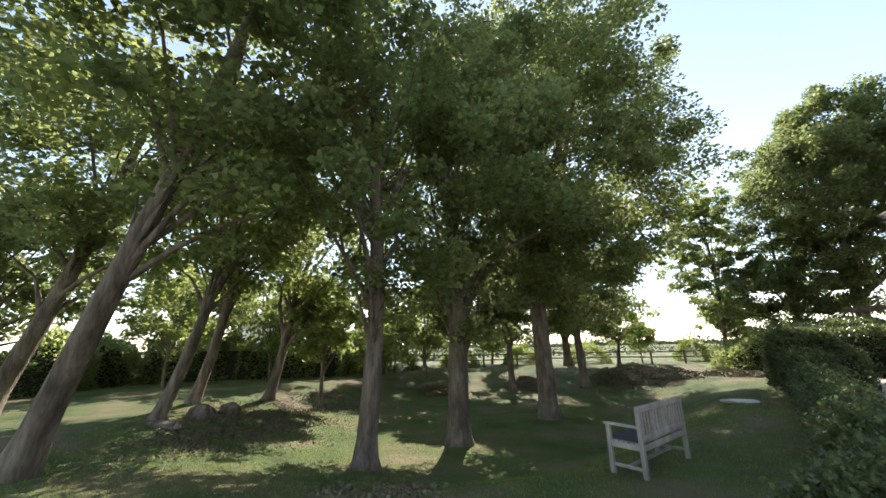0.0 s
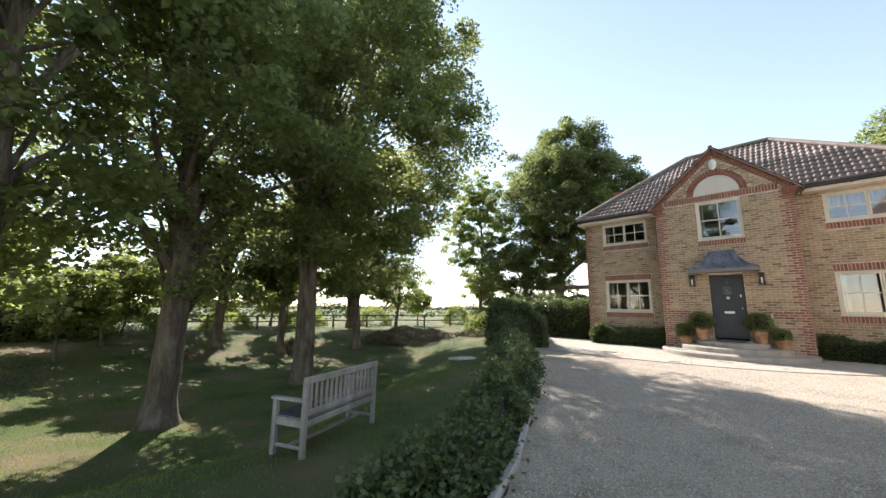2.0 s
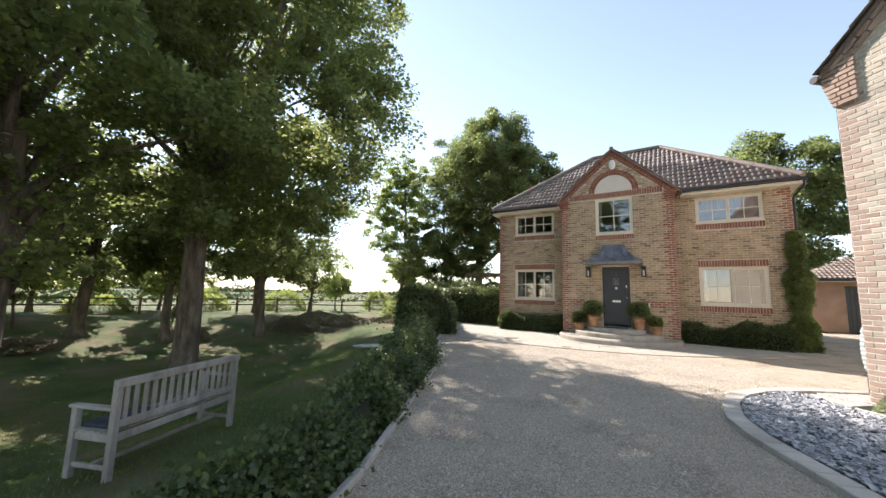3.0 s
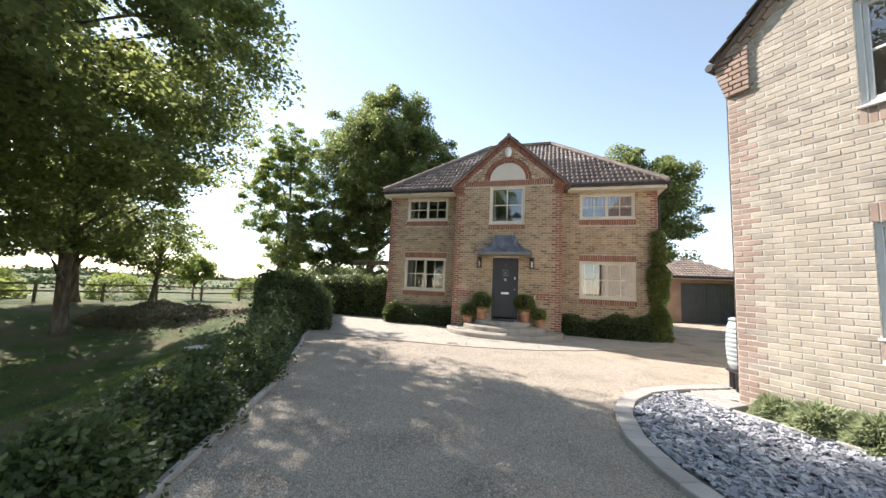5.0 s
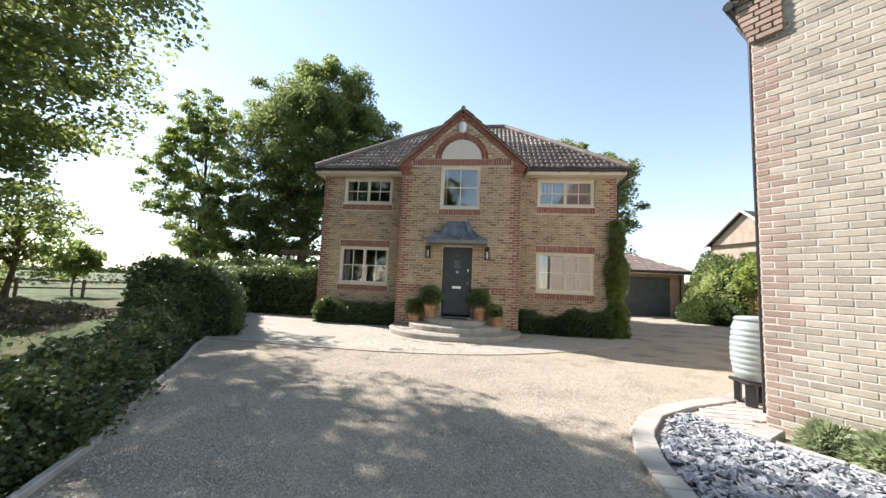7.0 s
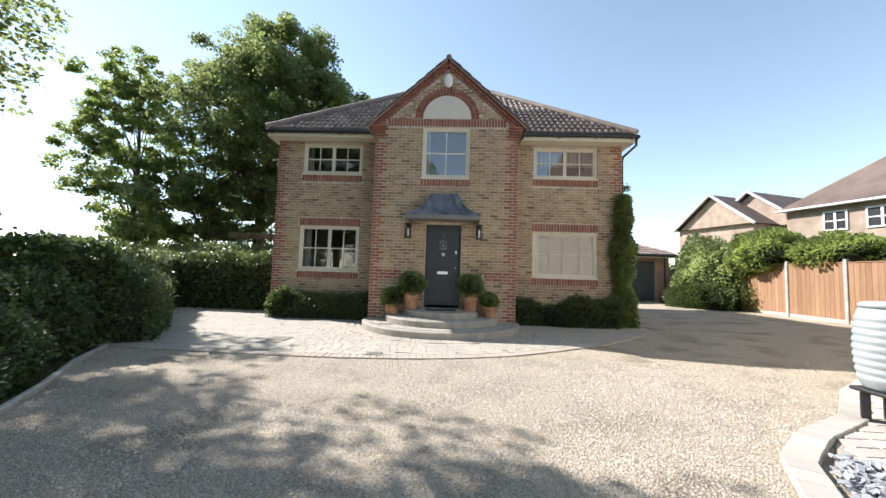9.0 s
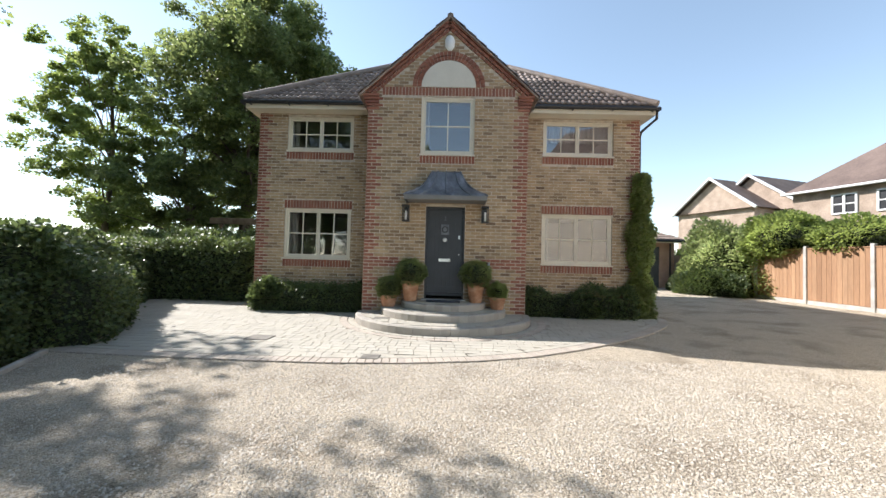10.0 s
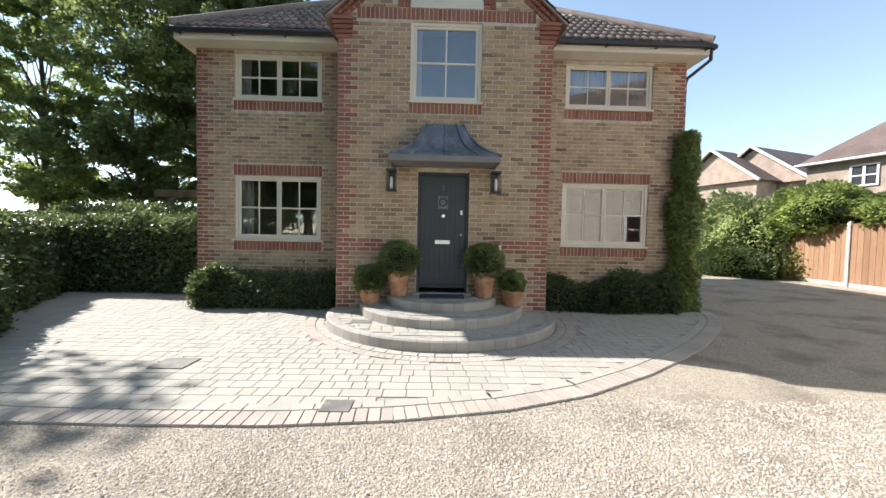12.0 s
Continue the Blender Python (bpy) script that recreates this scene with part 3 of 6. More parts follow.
def build_roof():
    roof = new("roof")
    roof.parent = house
    ex, ey0, ey1, z0 = 5.08, WING_Y - 0.36, BACK_Y + 0.36, 5.17
    rx, ry, rz = 1.4, 4.3, 8.12
    P = [(-ex, ey0, z0), (ex, ey0, z0), (ex, ey1, z0), (-ex, ey1, z0), (-rx, ry, rz), (rx, ry, rz)]
    low = [(p[0], p[1], p[2] - 0.08) for p in P]
    raw("roof_deck", P + low, [(0, 1, 5, 4), (1, 2, 5), (2, 3, 4, 5), (3, 0, 4), (9, 10, 11, 8)[::-1][:0] or (6, 9, 8, 7), (0, 3, 9, 6), (1, 0, 6, 7), (2, 1, 7, 8), (3, 2, 8, 9)], M["tile_island"], roof)
    up = Vector((0, ry - ey0, rz - z0))
    L = up.length
    up.normalize()
    bay_top = 6.75
    def front(u, v):
        x = u
        z = z0 + v * up.z
        if abs(x) > ex - (ex - rx) * v / L - 0.05 or v > L:
            return False
        return abs(x) > 2.03 * (bay_top - z) / (bay_top - 5.0) if z < bay_top else True
    roof_slope(roof, Vector((0, ey0, z0)), Vector((1, 0, 0)), up, front)
    for s in (-1, 1):
        u2 = Vector((-s * (ex - rx), 0, rz - z0))
        L2 = u2.length
        u2.normalize()
        D = ey1 - ey0
        roof_slope(roof, Vector((s * ex, ey0 if s > 0 else ey1, z0)), Vector((0, s, 0)), u2, lambda u, v, L2=L2, D=D: 0 < v < L2 and D / 2 * v / L2 < u < D - D / 2 * v / L2, near=0)
        strip("hip_cap", [(s * ex, ey0, z0 + 0.06), (s * rx, ry, rz + 0.07)], 0.09, M["tile_object"], roof, "rounded hip tiles")
        # eaves: fascia, gutter, soffit
        x0, x1 = sorted((s * (BAY + 0.12), s * (ex - 0.03)))
        boxpart("fascia", (x0, ey0 + 0.02, 4.97, x1, ey0 + 0.05, 5.13), M["cream"], roof, "cream painted fascia board")
        boxpart("soffit", (x0, ey0 + 0.05, 4.97, x1, WING_Y + 0.02, 4.99), M["cream"], roof, "cream painted soffit", bevel=0)
        strip("gutter", [(x0, ey0 - 0.035, 5.11), (x1, ey0 - 0.035, 5.11)], 0.055, M["black"], roof, "black half-round gutter")
        for gx in np.linspace(x0 + 0.15, x1 - 0.1, 4):
            boxpart("gutter_bracket", (gx - 0.012, ey0 - 0.09, 5.035, gx + 0.012, ey0 + 0.018, 5.06), M["black"], roof)
        a, b = sorted((s * (ex - 0.05), s * (ex - 0.02)))
        boxpart("fascia", (a, ey0 + 0.055, 4.97, b, ey1, 5.13), M["cream"], roof, "cream painted fascia board")
        a, b = sorted((s * HALF, s * (ex - 0.055)))
        boxpart("soffit", (a, WING_Y + 0.03, 4.97, b, ey1, 4.99), M["cream"], roof, "cream painted soffit", bevel=0)
        strip("gutter", [(s * (ex + 0.035), ey0 - 0.03, 5.11), (s * (ex + 0.035), ey1, 5.11)], 0.055, M["black"], roof)
    strip("ridge_cap", [(-rx, ry, rz + 0.07), (rx, ry, rz + 0.07)], 0.1, M["tile_object"], roof, "rounded ridge tiles")
    strip("downpipe", [(ex + 0.02, ey0 + 0.06, 5.06), (ex + 0.02, ey0 + 0.06, 4.9), (HALF + 0.1, WING_Y + 0.12, 4.72), (HALF + 0.06, WING_Y + 0.12, 4.6), (HALF + 0.06, WING_Y + 0.12, 0.1)], 0.035, M["black"], roof, "black round downpipe")
    # gable roof over the bay
    ax, az, gx, gz, y0, y1 = 0.0, 6.80, 2.0, 4.98, -0.085, 3.2
    v = [(-gx, y0, gz), (0, y0, az), (gx, y0, gz), (-gx, y1, gz), (0, y1, az), (gx, y1, gz)]
    low = [(p[0], p[1], p[2] - 0.045) for p in v]
    raw("gable_deck", v + low, [(0, 1, 4, 3), (1, 2, 5, 4), (6, 9, 10, 7), (7, 10, 11, 8), (0, 6, 7, 1), (1, 7, 8, 2), (0, 3, 9, 6), (2, 8, 11, 5)], M["verge"], roof, "mortared verge of the gable")
    for s in (-1, 1):
        u3 = Vector((-s * gx, 0, az - gz))
        L3 = u3.length
        u3.normalize()
        roof_slope(roof, Vector((s * gx, y0 if s > 0 else y1, gz)), Vector((0, s, 0)), u3, lambda u, v, L3=L3: 0 < v < L3 and 0 < u < y1 - y0, near=0)
    strip("ridge_cap", [(0, y0 + 0.01, az + 0.005), (0, y1, az + 0.005)], 0.07, M["tile_object"], roof, "rounded ridge tiles")
    # chimney
    ch = new("chimney")
    ch.parent = house
    boxpart("stack", (-4.8, 5.0, 5.6, -4.2, 5.6, 7.35), M["mortar_dark"], ch, bevel=0.01)
    boxpart("chimney_cap", (-4.85, 4.95, 7.35, -4.15, 5.65, 7.47), M["red_object"], ch, "red brick chimney cap")


def build_window(x0, x1, z0, z1, y, lights=2, panes=2, curtain=None, name="window", parent=None):
    """A painted timber window: frame, opening lights, glazing bars, panes, sill, and curtains where given."""
    w = new(name)
    w.parent = parent or house
    fw, d = 0.055, 0.07
    yy = y + 0.05
    for dims in ((x0, yy - 0.02, z0, x0 + fw, yy + d, z1), (x1 - fw, yy - 0.02, z0, x1, yy + d, z1), (x0 + fw, yy - 0.02, z1 - fw, x1 - fw, yy + d, z1), (x0 + fw, yy - 0.02, z0, x1 - fw, yy + d, z0 + fw)):
        boxpart("frame", dims, M["cream"], w, bevel=0.006)
    boxpart("sill", (x0 - 0.02, y - 0.045, z0 - 0.035, x1 + 0.02, yy - 0.02, z0 - 0.002), M["cream"], w, bevel=0.006)
    n = lights
    lw = (x1 - x0 - 2 * fw) / n
    for i in range(n):
        a, b = x0 + fw + i * lw + 0.004, x0 + fw + (i + 1) * lw - 0.004
        s = 0.042
        for dims in ((a, yy, z0 + fw, a + s, yy + 0.045, z1 - fw), (b - s, yy, z0 + fw, b, yy + 0.045, z1 - fw), (a + s, yy, z1 - fw - s, b - s, yy + 0.045, z1 - fw), (a + s, yy, z0 + fw, b - s, yy + 0.045, z0 + fw + s)):
            boxpart("sash", dims, M["cream"], w, bevel=0.005)
        zm = (z0 + z1) / 2
        boxpart("glazing_bar", (a + s, yy + 0.008, zm - 0.016, b - s, yy + 0.04, zm + 0.016), M["cream"], w, bevel=0.003)
        for j in range(1, panes):
            xm = a + (b - a) * j / panes
            boxpart("glazing_bar", (xm - 0.013, yy + 0.008, z0 + fw + s, xm + 0.013, yy + 0.04, zm - 0.016), M["cream"], w, bevel=0.003)
            boxpart("glazing_bar", (xm - 0.013, yy + 0.008, zm + 0.016, xm + 0.013, yy + 0.04, z1 - fw - s), M["cream"], w, bevel=0.003)
        pane = boxpart("pane", (a + s - 0.003, yy + 0.022, z0 + fw + s - 0.003, b - s + 0.003, yy + 0.026, z1 - fw - s + 0.003), M["glass"], w, "clear window glass", bevel=0)
        pane.visible_shadow = False
    if curtain:
        for c0, c1, cz0, cz1 in curtain:
            cols = max(6, int((c1 - c0) / 0.02))
            v, f = [], []
            for i in range(cols + 1):
                x = c0 + (c1 - c0) * i / cols
                yc = yy + 0.19 + 0.022 * math.sin(i * 1.1) + 0.01 * math.sin(i * 0.37)
                v += [(x, yc, cz0), (x, yc, cz1)]
            for i in range(cols):
                f.append((2 * i, 2 * i + 2, 2 * i + 3, 2 * i + 1))
            raw("curtain", v, f, M["curtain"], w, "pale gathered curtain", smooth=True)
    return w


def build_openings():
    for i, (k, c) in enumerate((("ll", [(-4.08, -3.85, 1.27, 2.5)]), ("lr", [(2.5, 2.66, 1.27, 2.5)]), ("ul", [(-4.08, -3.9, 4.0, 4.88)]),
                                ("ur", [(2.46, 3.28, 4.42, 4.88), (3.3, 4.14, 4.42, 4.88)]), ("c", [(-0.55, -0.42, 3.6, 4.95)]))):
        x0, x1, z0, z1, y = WINDOWS[k]
        build_window(x0, x1, z0, z1, y, 1 if k == "c" else 2, 2, c)
    # rooms behind
    bm = bmesh.new()
    for z in (0.42, 2.85, 5.0):
        box(bm, -HALF + 0.31, WING_Y + 0.31, z - 0.1, HALF - 0.31, 5.0, z)
        box(bm, -BAY + 0.31, 0.31, z - 0.1, BAY - 0.31, WING_Y + 0.305, z)
    box(bm, -HALF + 0.31, 5.0, 0, HALF - 0.31, 5.1, 5.0)
    box(bm, -1.9, WING_Y + 0.31, 0, -1.8, 5.0, 5.0)
    box(bm, 1.8, WING_Y + 0.31, 0, 1.9, 5.0, 5.0)
    part("room_walls", bm, M["plaster"], house, "plain interior walls and floors")


def build_door():
    d = new("door")
    d.parent = house
    x0, x1, z0, z1 = DOOR
    y = 0.10
    for dims in ((x0, y - 0.02, z0, x0 + 0.045, y + 0.08, z1), (x1 - 0.045, y - 0.02, z0, x1, y + 0.08, z1), (x0 + 0.045, y - 0.02, z1 - 0.05, x1 - 0.045, y + 0.08, z1)):
        boxpart("door_frame", dims, M["door"], d, bevel=0.005)
    a, b = x0 + 0.048, x1 - 0.048
    boxpart("door_leaf", (a, y + 0.012, z0 + 0.05, b, y + 0.05, z1 - 0.053), M["door"], d, "slate-grey boarded front door leaf", bevel=0.003)
    n = 7
    for i in range(n):
        p, q = a + 0.09 + (b - a - 0.18) * i / n, a + 0.09 + (b - a - 0.18) * (i + 1) / n
        boxpart("door_board", (p + 0.003, y + 0.004, z0 + 0.26, q - 0.003, y + 0.012, z1 - 0.17), M["door"], d, bevel=0.002)
    boxpart("weather_bar", (a, y - 0.03, z0 + 0.06, b, y + 0.011, z0 + 0.12), M["door"], d, bevel=0.008)
    boxpart("threshold", (x0 - 0.05, -0.16, z0 - 0.05, x1 + 0.05, 0.20, z0), M["concrete"], d, "stone threshold", bevel=0.006)
    boxpart("letter_plate", (-0.13, y - 0.012, 1.27, 0.13, y + 0.004, 1.34), M["chrome"], d, "brushed metal letter plate")
    boxpart("knocker_plate", (-0.09, y - 0.008, 1.88, 0.09, y + 0.004, 2.11), M["lead"], d, "dull metal knocker plate")
    bm = bmesh.new()
    for i in range(20):
        t0, t1 = 2 * math.pi * i / 20, 2 * math.pi * (i + 1) / 20
        c = [(math.cos(t) * r, math.sin(t) * r) for t in (t0, t1) for r in (0.05, 0.075)]
        vs = [bm.verts.new((c[k][0], yy, 1.99 + c[k][1])) for yy in (y - 0.03, y - 0.009) for k in (0, 1, 3, 2)]
        for q in ((0, 1, 2, 3), (7, 6, 5, 4), (0, 4, 5, 1), (1, 5, 6, 2), (2, 6, 7, 3), (3, 7, 4, 0)):
            bm.faces.new([vs[j] for j in q])
    part("knocker", bm, M["black"], d, "dark ring door knocker")
    bm = bmesh.new()
    lathe(bm, [(0.05, 0), (0.05, 0.012), (0.03, 0.02), (0.02, 0.022)], 20)
    for v in bm.verts:
        v.co = Matrix.Translation((0, y + 0.004, 1.76)) @ Matrix.Rotation(radians(90), 4, "X") @ v.co
    part("door_knob", bm, M["chrome"], d, "round metal door knob plate")
    boxpart("lock", (0.30, y - 0.015, 1.78, 0.34, y + 0.004, 1.86), M["chrome"], d)
    boxpart("lock", (0.31, y - 0.012, 1.42, 0.335, y + 0.004, 1.45), M["chrome"], d)
    cu = bpy.data.curves.new("number", "FONT")
    cu.body, cu.size, cu.extrude, cu.align_x = "2", 0.13, 0.003, "CENTER"
    tmp = bpy.data.objects.new("number", cu)
    scene.collection.objects.link(tmp)
    me = bpy.data.meshes.new_from_object(tmp.evaluated_get(bpy.context.evaluated_depsgraph_get()))
    bpy.data.objects.remove(tmp)
    me.materials.clear()
    me.materials.append(M["lead"])
    ob = new("house_number", me)
    ob.parent = d
    ob.matrix_basis = Matrix.Translation((0, y, 2.2)) @ Matrix.Rotation(radians(90), 4, "X")
    # wall lights
    for s in (-1, 1):
        l = thing("wall_light", "black box lantern on the brick wall beside the door", "wall light", "lanterns by the front door", (s * 0.87, -0.01, 2.32))
        boxpart("back_plate", (-0.04, -0.02, -0.14, 0.04, 0.0, 0.14), M["black"], l)
        boxpart("lantern_top", (-0.065, -0.15, 0.12, 0.065, -0.02, 0.15), M["black"], l, bevel=0.008)
        boxpart("lantern_base", (-0.065, -0.15, -0.15, 0.065, -0.02, -0.13), M["black"], l)
        for dx in (-0.058, 0.05):
            for dy in (-0.143, -0.03):
                boxpart("lantern_post", (dx, dy, -0.13, dx + 0.008, dy + 0.008, 0.12), M["black"], l, bevel=0)
        bm = bmesh.new()
        lathe(bm, [(0.02, -0.12), (0.02, 0.02), (0.01, 0.05)], 12, (0, -0.09, 0))
        part("lamp", bm, M["white"], l, "pale unlit lamp tube")
        l.scale = (1.25, 1.25, 1.2)
    # canopy
    c = thing("door_canopy", "bell-shaped lead canopy on the brick wall over the front door", "canopy")
    prof = [(0.87, 0.60, 2.64), (0.83, 0.58, 2.68), (0.67, 0.49, 2.75), (0.52, 0.39, 2.86), (0.42, 0.31, 2.99), (0.36, 0.25, 3.12), (0.32, 0.21, 3.21), (0.30, 0.17, 3.24)]
    v, f = [], []
    for hx, dy, z in prof:
        v += [(-hx, 0.0, z), (-hx, -dy, z), (hx, -dy, z), (hx, 0.0, z)]
    for i in range(len(prof) - 1):
        for j in range(3):
            f.append((i * 4 + j, i * 4 + j + 1, i * 4 + j + 5, i * 4 + j + 4))
    k = 4 * (len(prof) - 1)
    f += [(k, k + 1, k + 2, k + 3), (3, 2, 1, 0), (0, 4, 7, 3)][:2]
    raw("canopy_roof", v, f, M["lead"], c, "weathered lead sheet")
    for u in (-0.6, 0.0, 0.6):
        strip("lead_roll", [(u * hx, -dy - 0.006, z + 0.004) for hx, dy, z in prof], 0.016, M["lead"], c)
    for s in (-1, 1):
        strip("lead_roll", [(s * hx, -dy, z + 0.004) for hx, dy, z in prof], 0.018, M["lead"], c)
    boxpart("canopy_fascia", (-0.86, -0.61, 2.55, 0.86, -0.58, 2.645), M["wood_grey"], c, "grey painted canopy fascia", bevel=0.006)
    for s in (-1, 1):
        a, b = sorted((s * 0.86, s * 0.83))
        boxpart("canopy_fascia", (a, -0.578, 2.55, b, -0.009, 2.645), M["wood_grey"], c, bevel=0.006)
    boxpart("canopy_soffit", (-0.828, -0.577, 2.57, 0.828, -0.009, 2.59), M["wood_grey"], c, "grey canopy soffit", bevel=0)
    # steps
    st = thing("front_steps", "three curved steps of grey concrete blocks before the door", "steps")
    for i, (r, z0, z1) in enumerate(((1.88, -0.02, 0.15), (1.36, 0.15, 0.29), (0.93, 0.29, 0.42))):
        bm = bmesh.new()
        nseg = 40
        R = r - 0.12
        prof2 = [(R - 0.003, z0), (R - 0.003, z1 - 0.006)]
        loops = []
        for rr, z in prof2:
            loops.append([bm.verts.new((rr * math.cos(math.pi + math.pi * k / nseg), rr * math.sin(math.pi + math.pi * k / nseg) * 0.98 - 0.01, z)) for k in range(nseg + 1)])
        for k in range(nseg):
            bm.faces.new((loops[0][k], loops[0][k + 1], loops[1][k + 1], loops[1][k]))
        bm.faces.new(loops[1])
        part("tread", bm, M["joint"], st, "sanded joints of the step paving")
        n = int(math.pi * r / 0.16)
        for k in range(n):
            a0, a1 = math.pi + math.pi * (k + 0.012) / n, math.pi + math.pi * (k + 0.988) / n
            bm = bmesh.new()
            pts = []
            for z in (z0 + 0.002, z1 - 0.02, z1):
                for rr, a in ((R, a0), (r if z < z1 - 0.001 else r - 0.02, a0), (r if z < z1 - 0.001 else r - 0.02, a1), (R, a1)):
                    pts.append(bm.verts.new((rr * math.cos(a), rr * math.sin(a) * 0.98 - 0.012, z)))
            for b2 in (0, 4):
                for j in range(4):
                    bm.faces.new((pts[b2 + j], pts[b2 + (j + 1) % 4], pts[b2 + 4 + (j + 1) % 4], pts[b2 + 4 + j]))
            bm.faces.new(pts[8:12])
            part("step_block", bm, M["step_object"], st)
        v, f = [], []
        rnd = random.Random(40 + i)
        yy = -R
        row = 0
        inner = (1.36, 0.93, 0.0)[i]
        while yy < -0.03:
            x = -R + rnd.uniform(0, 0.1)
            while x < R:
                w = rnd.choice((0.12, 0.16, 0.2))
                cx, cy = x + w / 2, yy + 0.07
                if math.hypot(cx, cy) < R - 0.07 and math.hypot(cx, cy) > inner - 0.14 and cy < -0.05:
                    b2 = len(v)
                    v += [(p, q, z) for z in (z1 - 0.01, z1 + 0.002) for p, q in ((x + 0.005, yy + 0.005), (x + w - 0.005, yy + 0.005), (x + w - 0.005, yy + 0.135), (x + 0.005, yy + 0.135))]
                    f += [(b2 + 4, b2 + 5, b2 + 6, b2 + 7)] + [(b2 + j, b2 + (j + 1) % 4, b2 + 4 + (j + 1) % 4, b2 + 4 + j) for j in range(4)]
                x += w
            yy += 0.14
            row += 1
        if v:
            tagged(raw("paving_sett", v, f, M["paver_island"], st, "small tumbled paving setts"), kind="stuff")
    boxpart("drain_cover", (-1.32, -1.05, 0.150, -1.02, -0.85, 0.156), M["iron"], st, "small iron drain cover", bevel=0.001, m=None)


build_house()
build_roof()
build_openings()
build_door()


# ---- plants ----
def leaf_cloud(name, P, size, material, parent=None, label="", seed=1, out=None, droop=0.25, width=0.42, kind="stuff"):
    """One mesh of leaves, each a folded blade of its own at the points P. out: the way each one faces."""
    r = np.random.default_rng(seed)
    n = len(P)
    d = r.normal(size=(n, 3))
    d[:, 2] = d[:, 2] * 0.5 - droop
    if out is not None:
        d += out * 0.9
    d /= np.linalg.norm(d, axis=1)[:, None]
    w = np.cross(d, r.normal(size=(n, 3)) + np.array([0, 0, 1.2]))
    w /= np.linalg.norm(w, axis=1)[:, None] + 1e-9
    nn = np.cross(d, w)
    s = size * r.uniform(0.6, 1.25, n)[:, None]
    V = np.empty((n, 4, 3))
    V[:, 0] = P
    V[:, 1] = P + d * s * 0.45 + w * s * width + nn * s * 0.08
    V[:, 2] = P + d * s - nn * s * 0.1
    V[:, 3] = P + d * s * 0.45 - w * s * width + nn * s * 0.08
    me = bpy.data.meshes.new(name)
    me.vertices.add(4 * n), me.loops.add(4 * n), me.polygons.add(n)
    me.vertices.foreach_set("co", V.reshape(-1).astype(np.float32))
    me.loops.foreach_set("vertex_index", np.arange(4 * n, dtype=np.int32))
    me.polygons.foreach_set("loop_start", np.arange(0, 4 * n, 4, dtype=np.int32))
    me.materials.append(material)
    me.update(calc_edges=True)
    ob = new(name, me)
    ob.parent = parent
    return tagged(ob, label, kind=kind)


def tubes(name, paths, material, parent, segs=9, label=""):
    """Tapered limbs: each path is a list of (point, radius)."""
    v, f = [], []
    for path in paths:
        base = len(v)
        for i, (p, r) in enumerate(path):
            q = path[min(i + 1, len(path) - 1)][0] - path[max(i - 1, 0)][0]
            a = q.orthogonal().normalized()
            b = q.cross(a).normalized()
            for k in range(segs):
                t = 2 * math.pi * k / segs
                rr = r * (1 + 0.08 * math.sin(3 * t + i))
                v.append(p + a * rr * math.cos(t) + b * rr * math.sin(t))
        for i in range(len(path) - 1):
            for k in range(segs):
                f.append((base + i * segs + k, base + i * segs + (k + 1) % segs, base + (i + 1) * segs + (k + 1) % segs, base + (i + 1) * segs + k))
    return raw(name, v, f, material, parent, label, smooth=True)


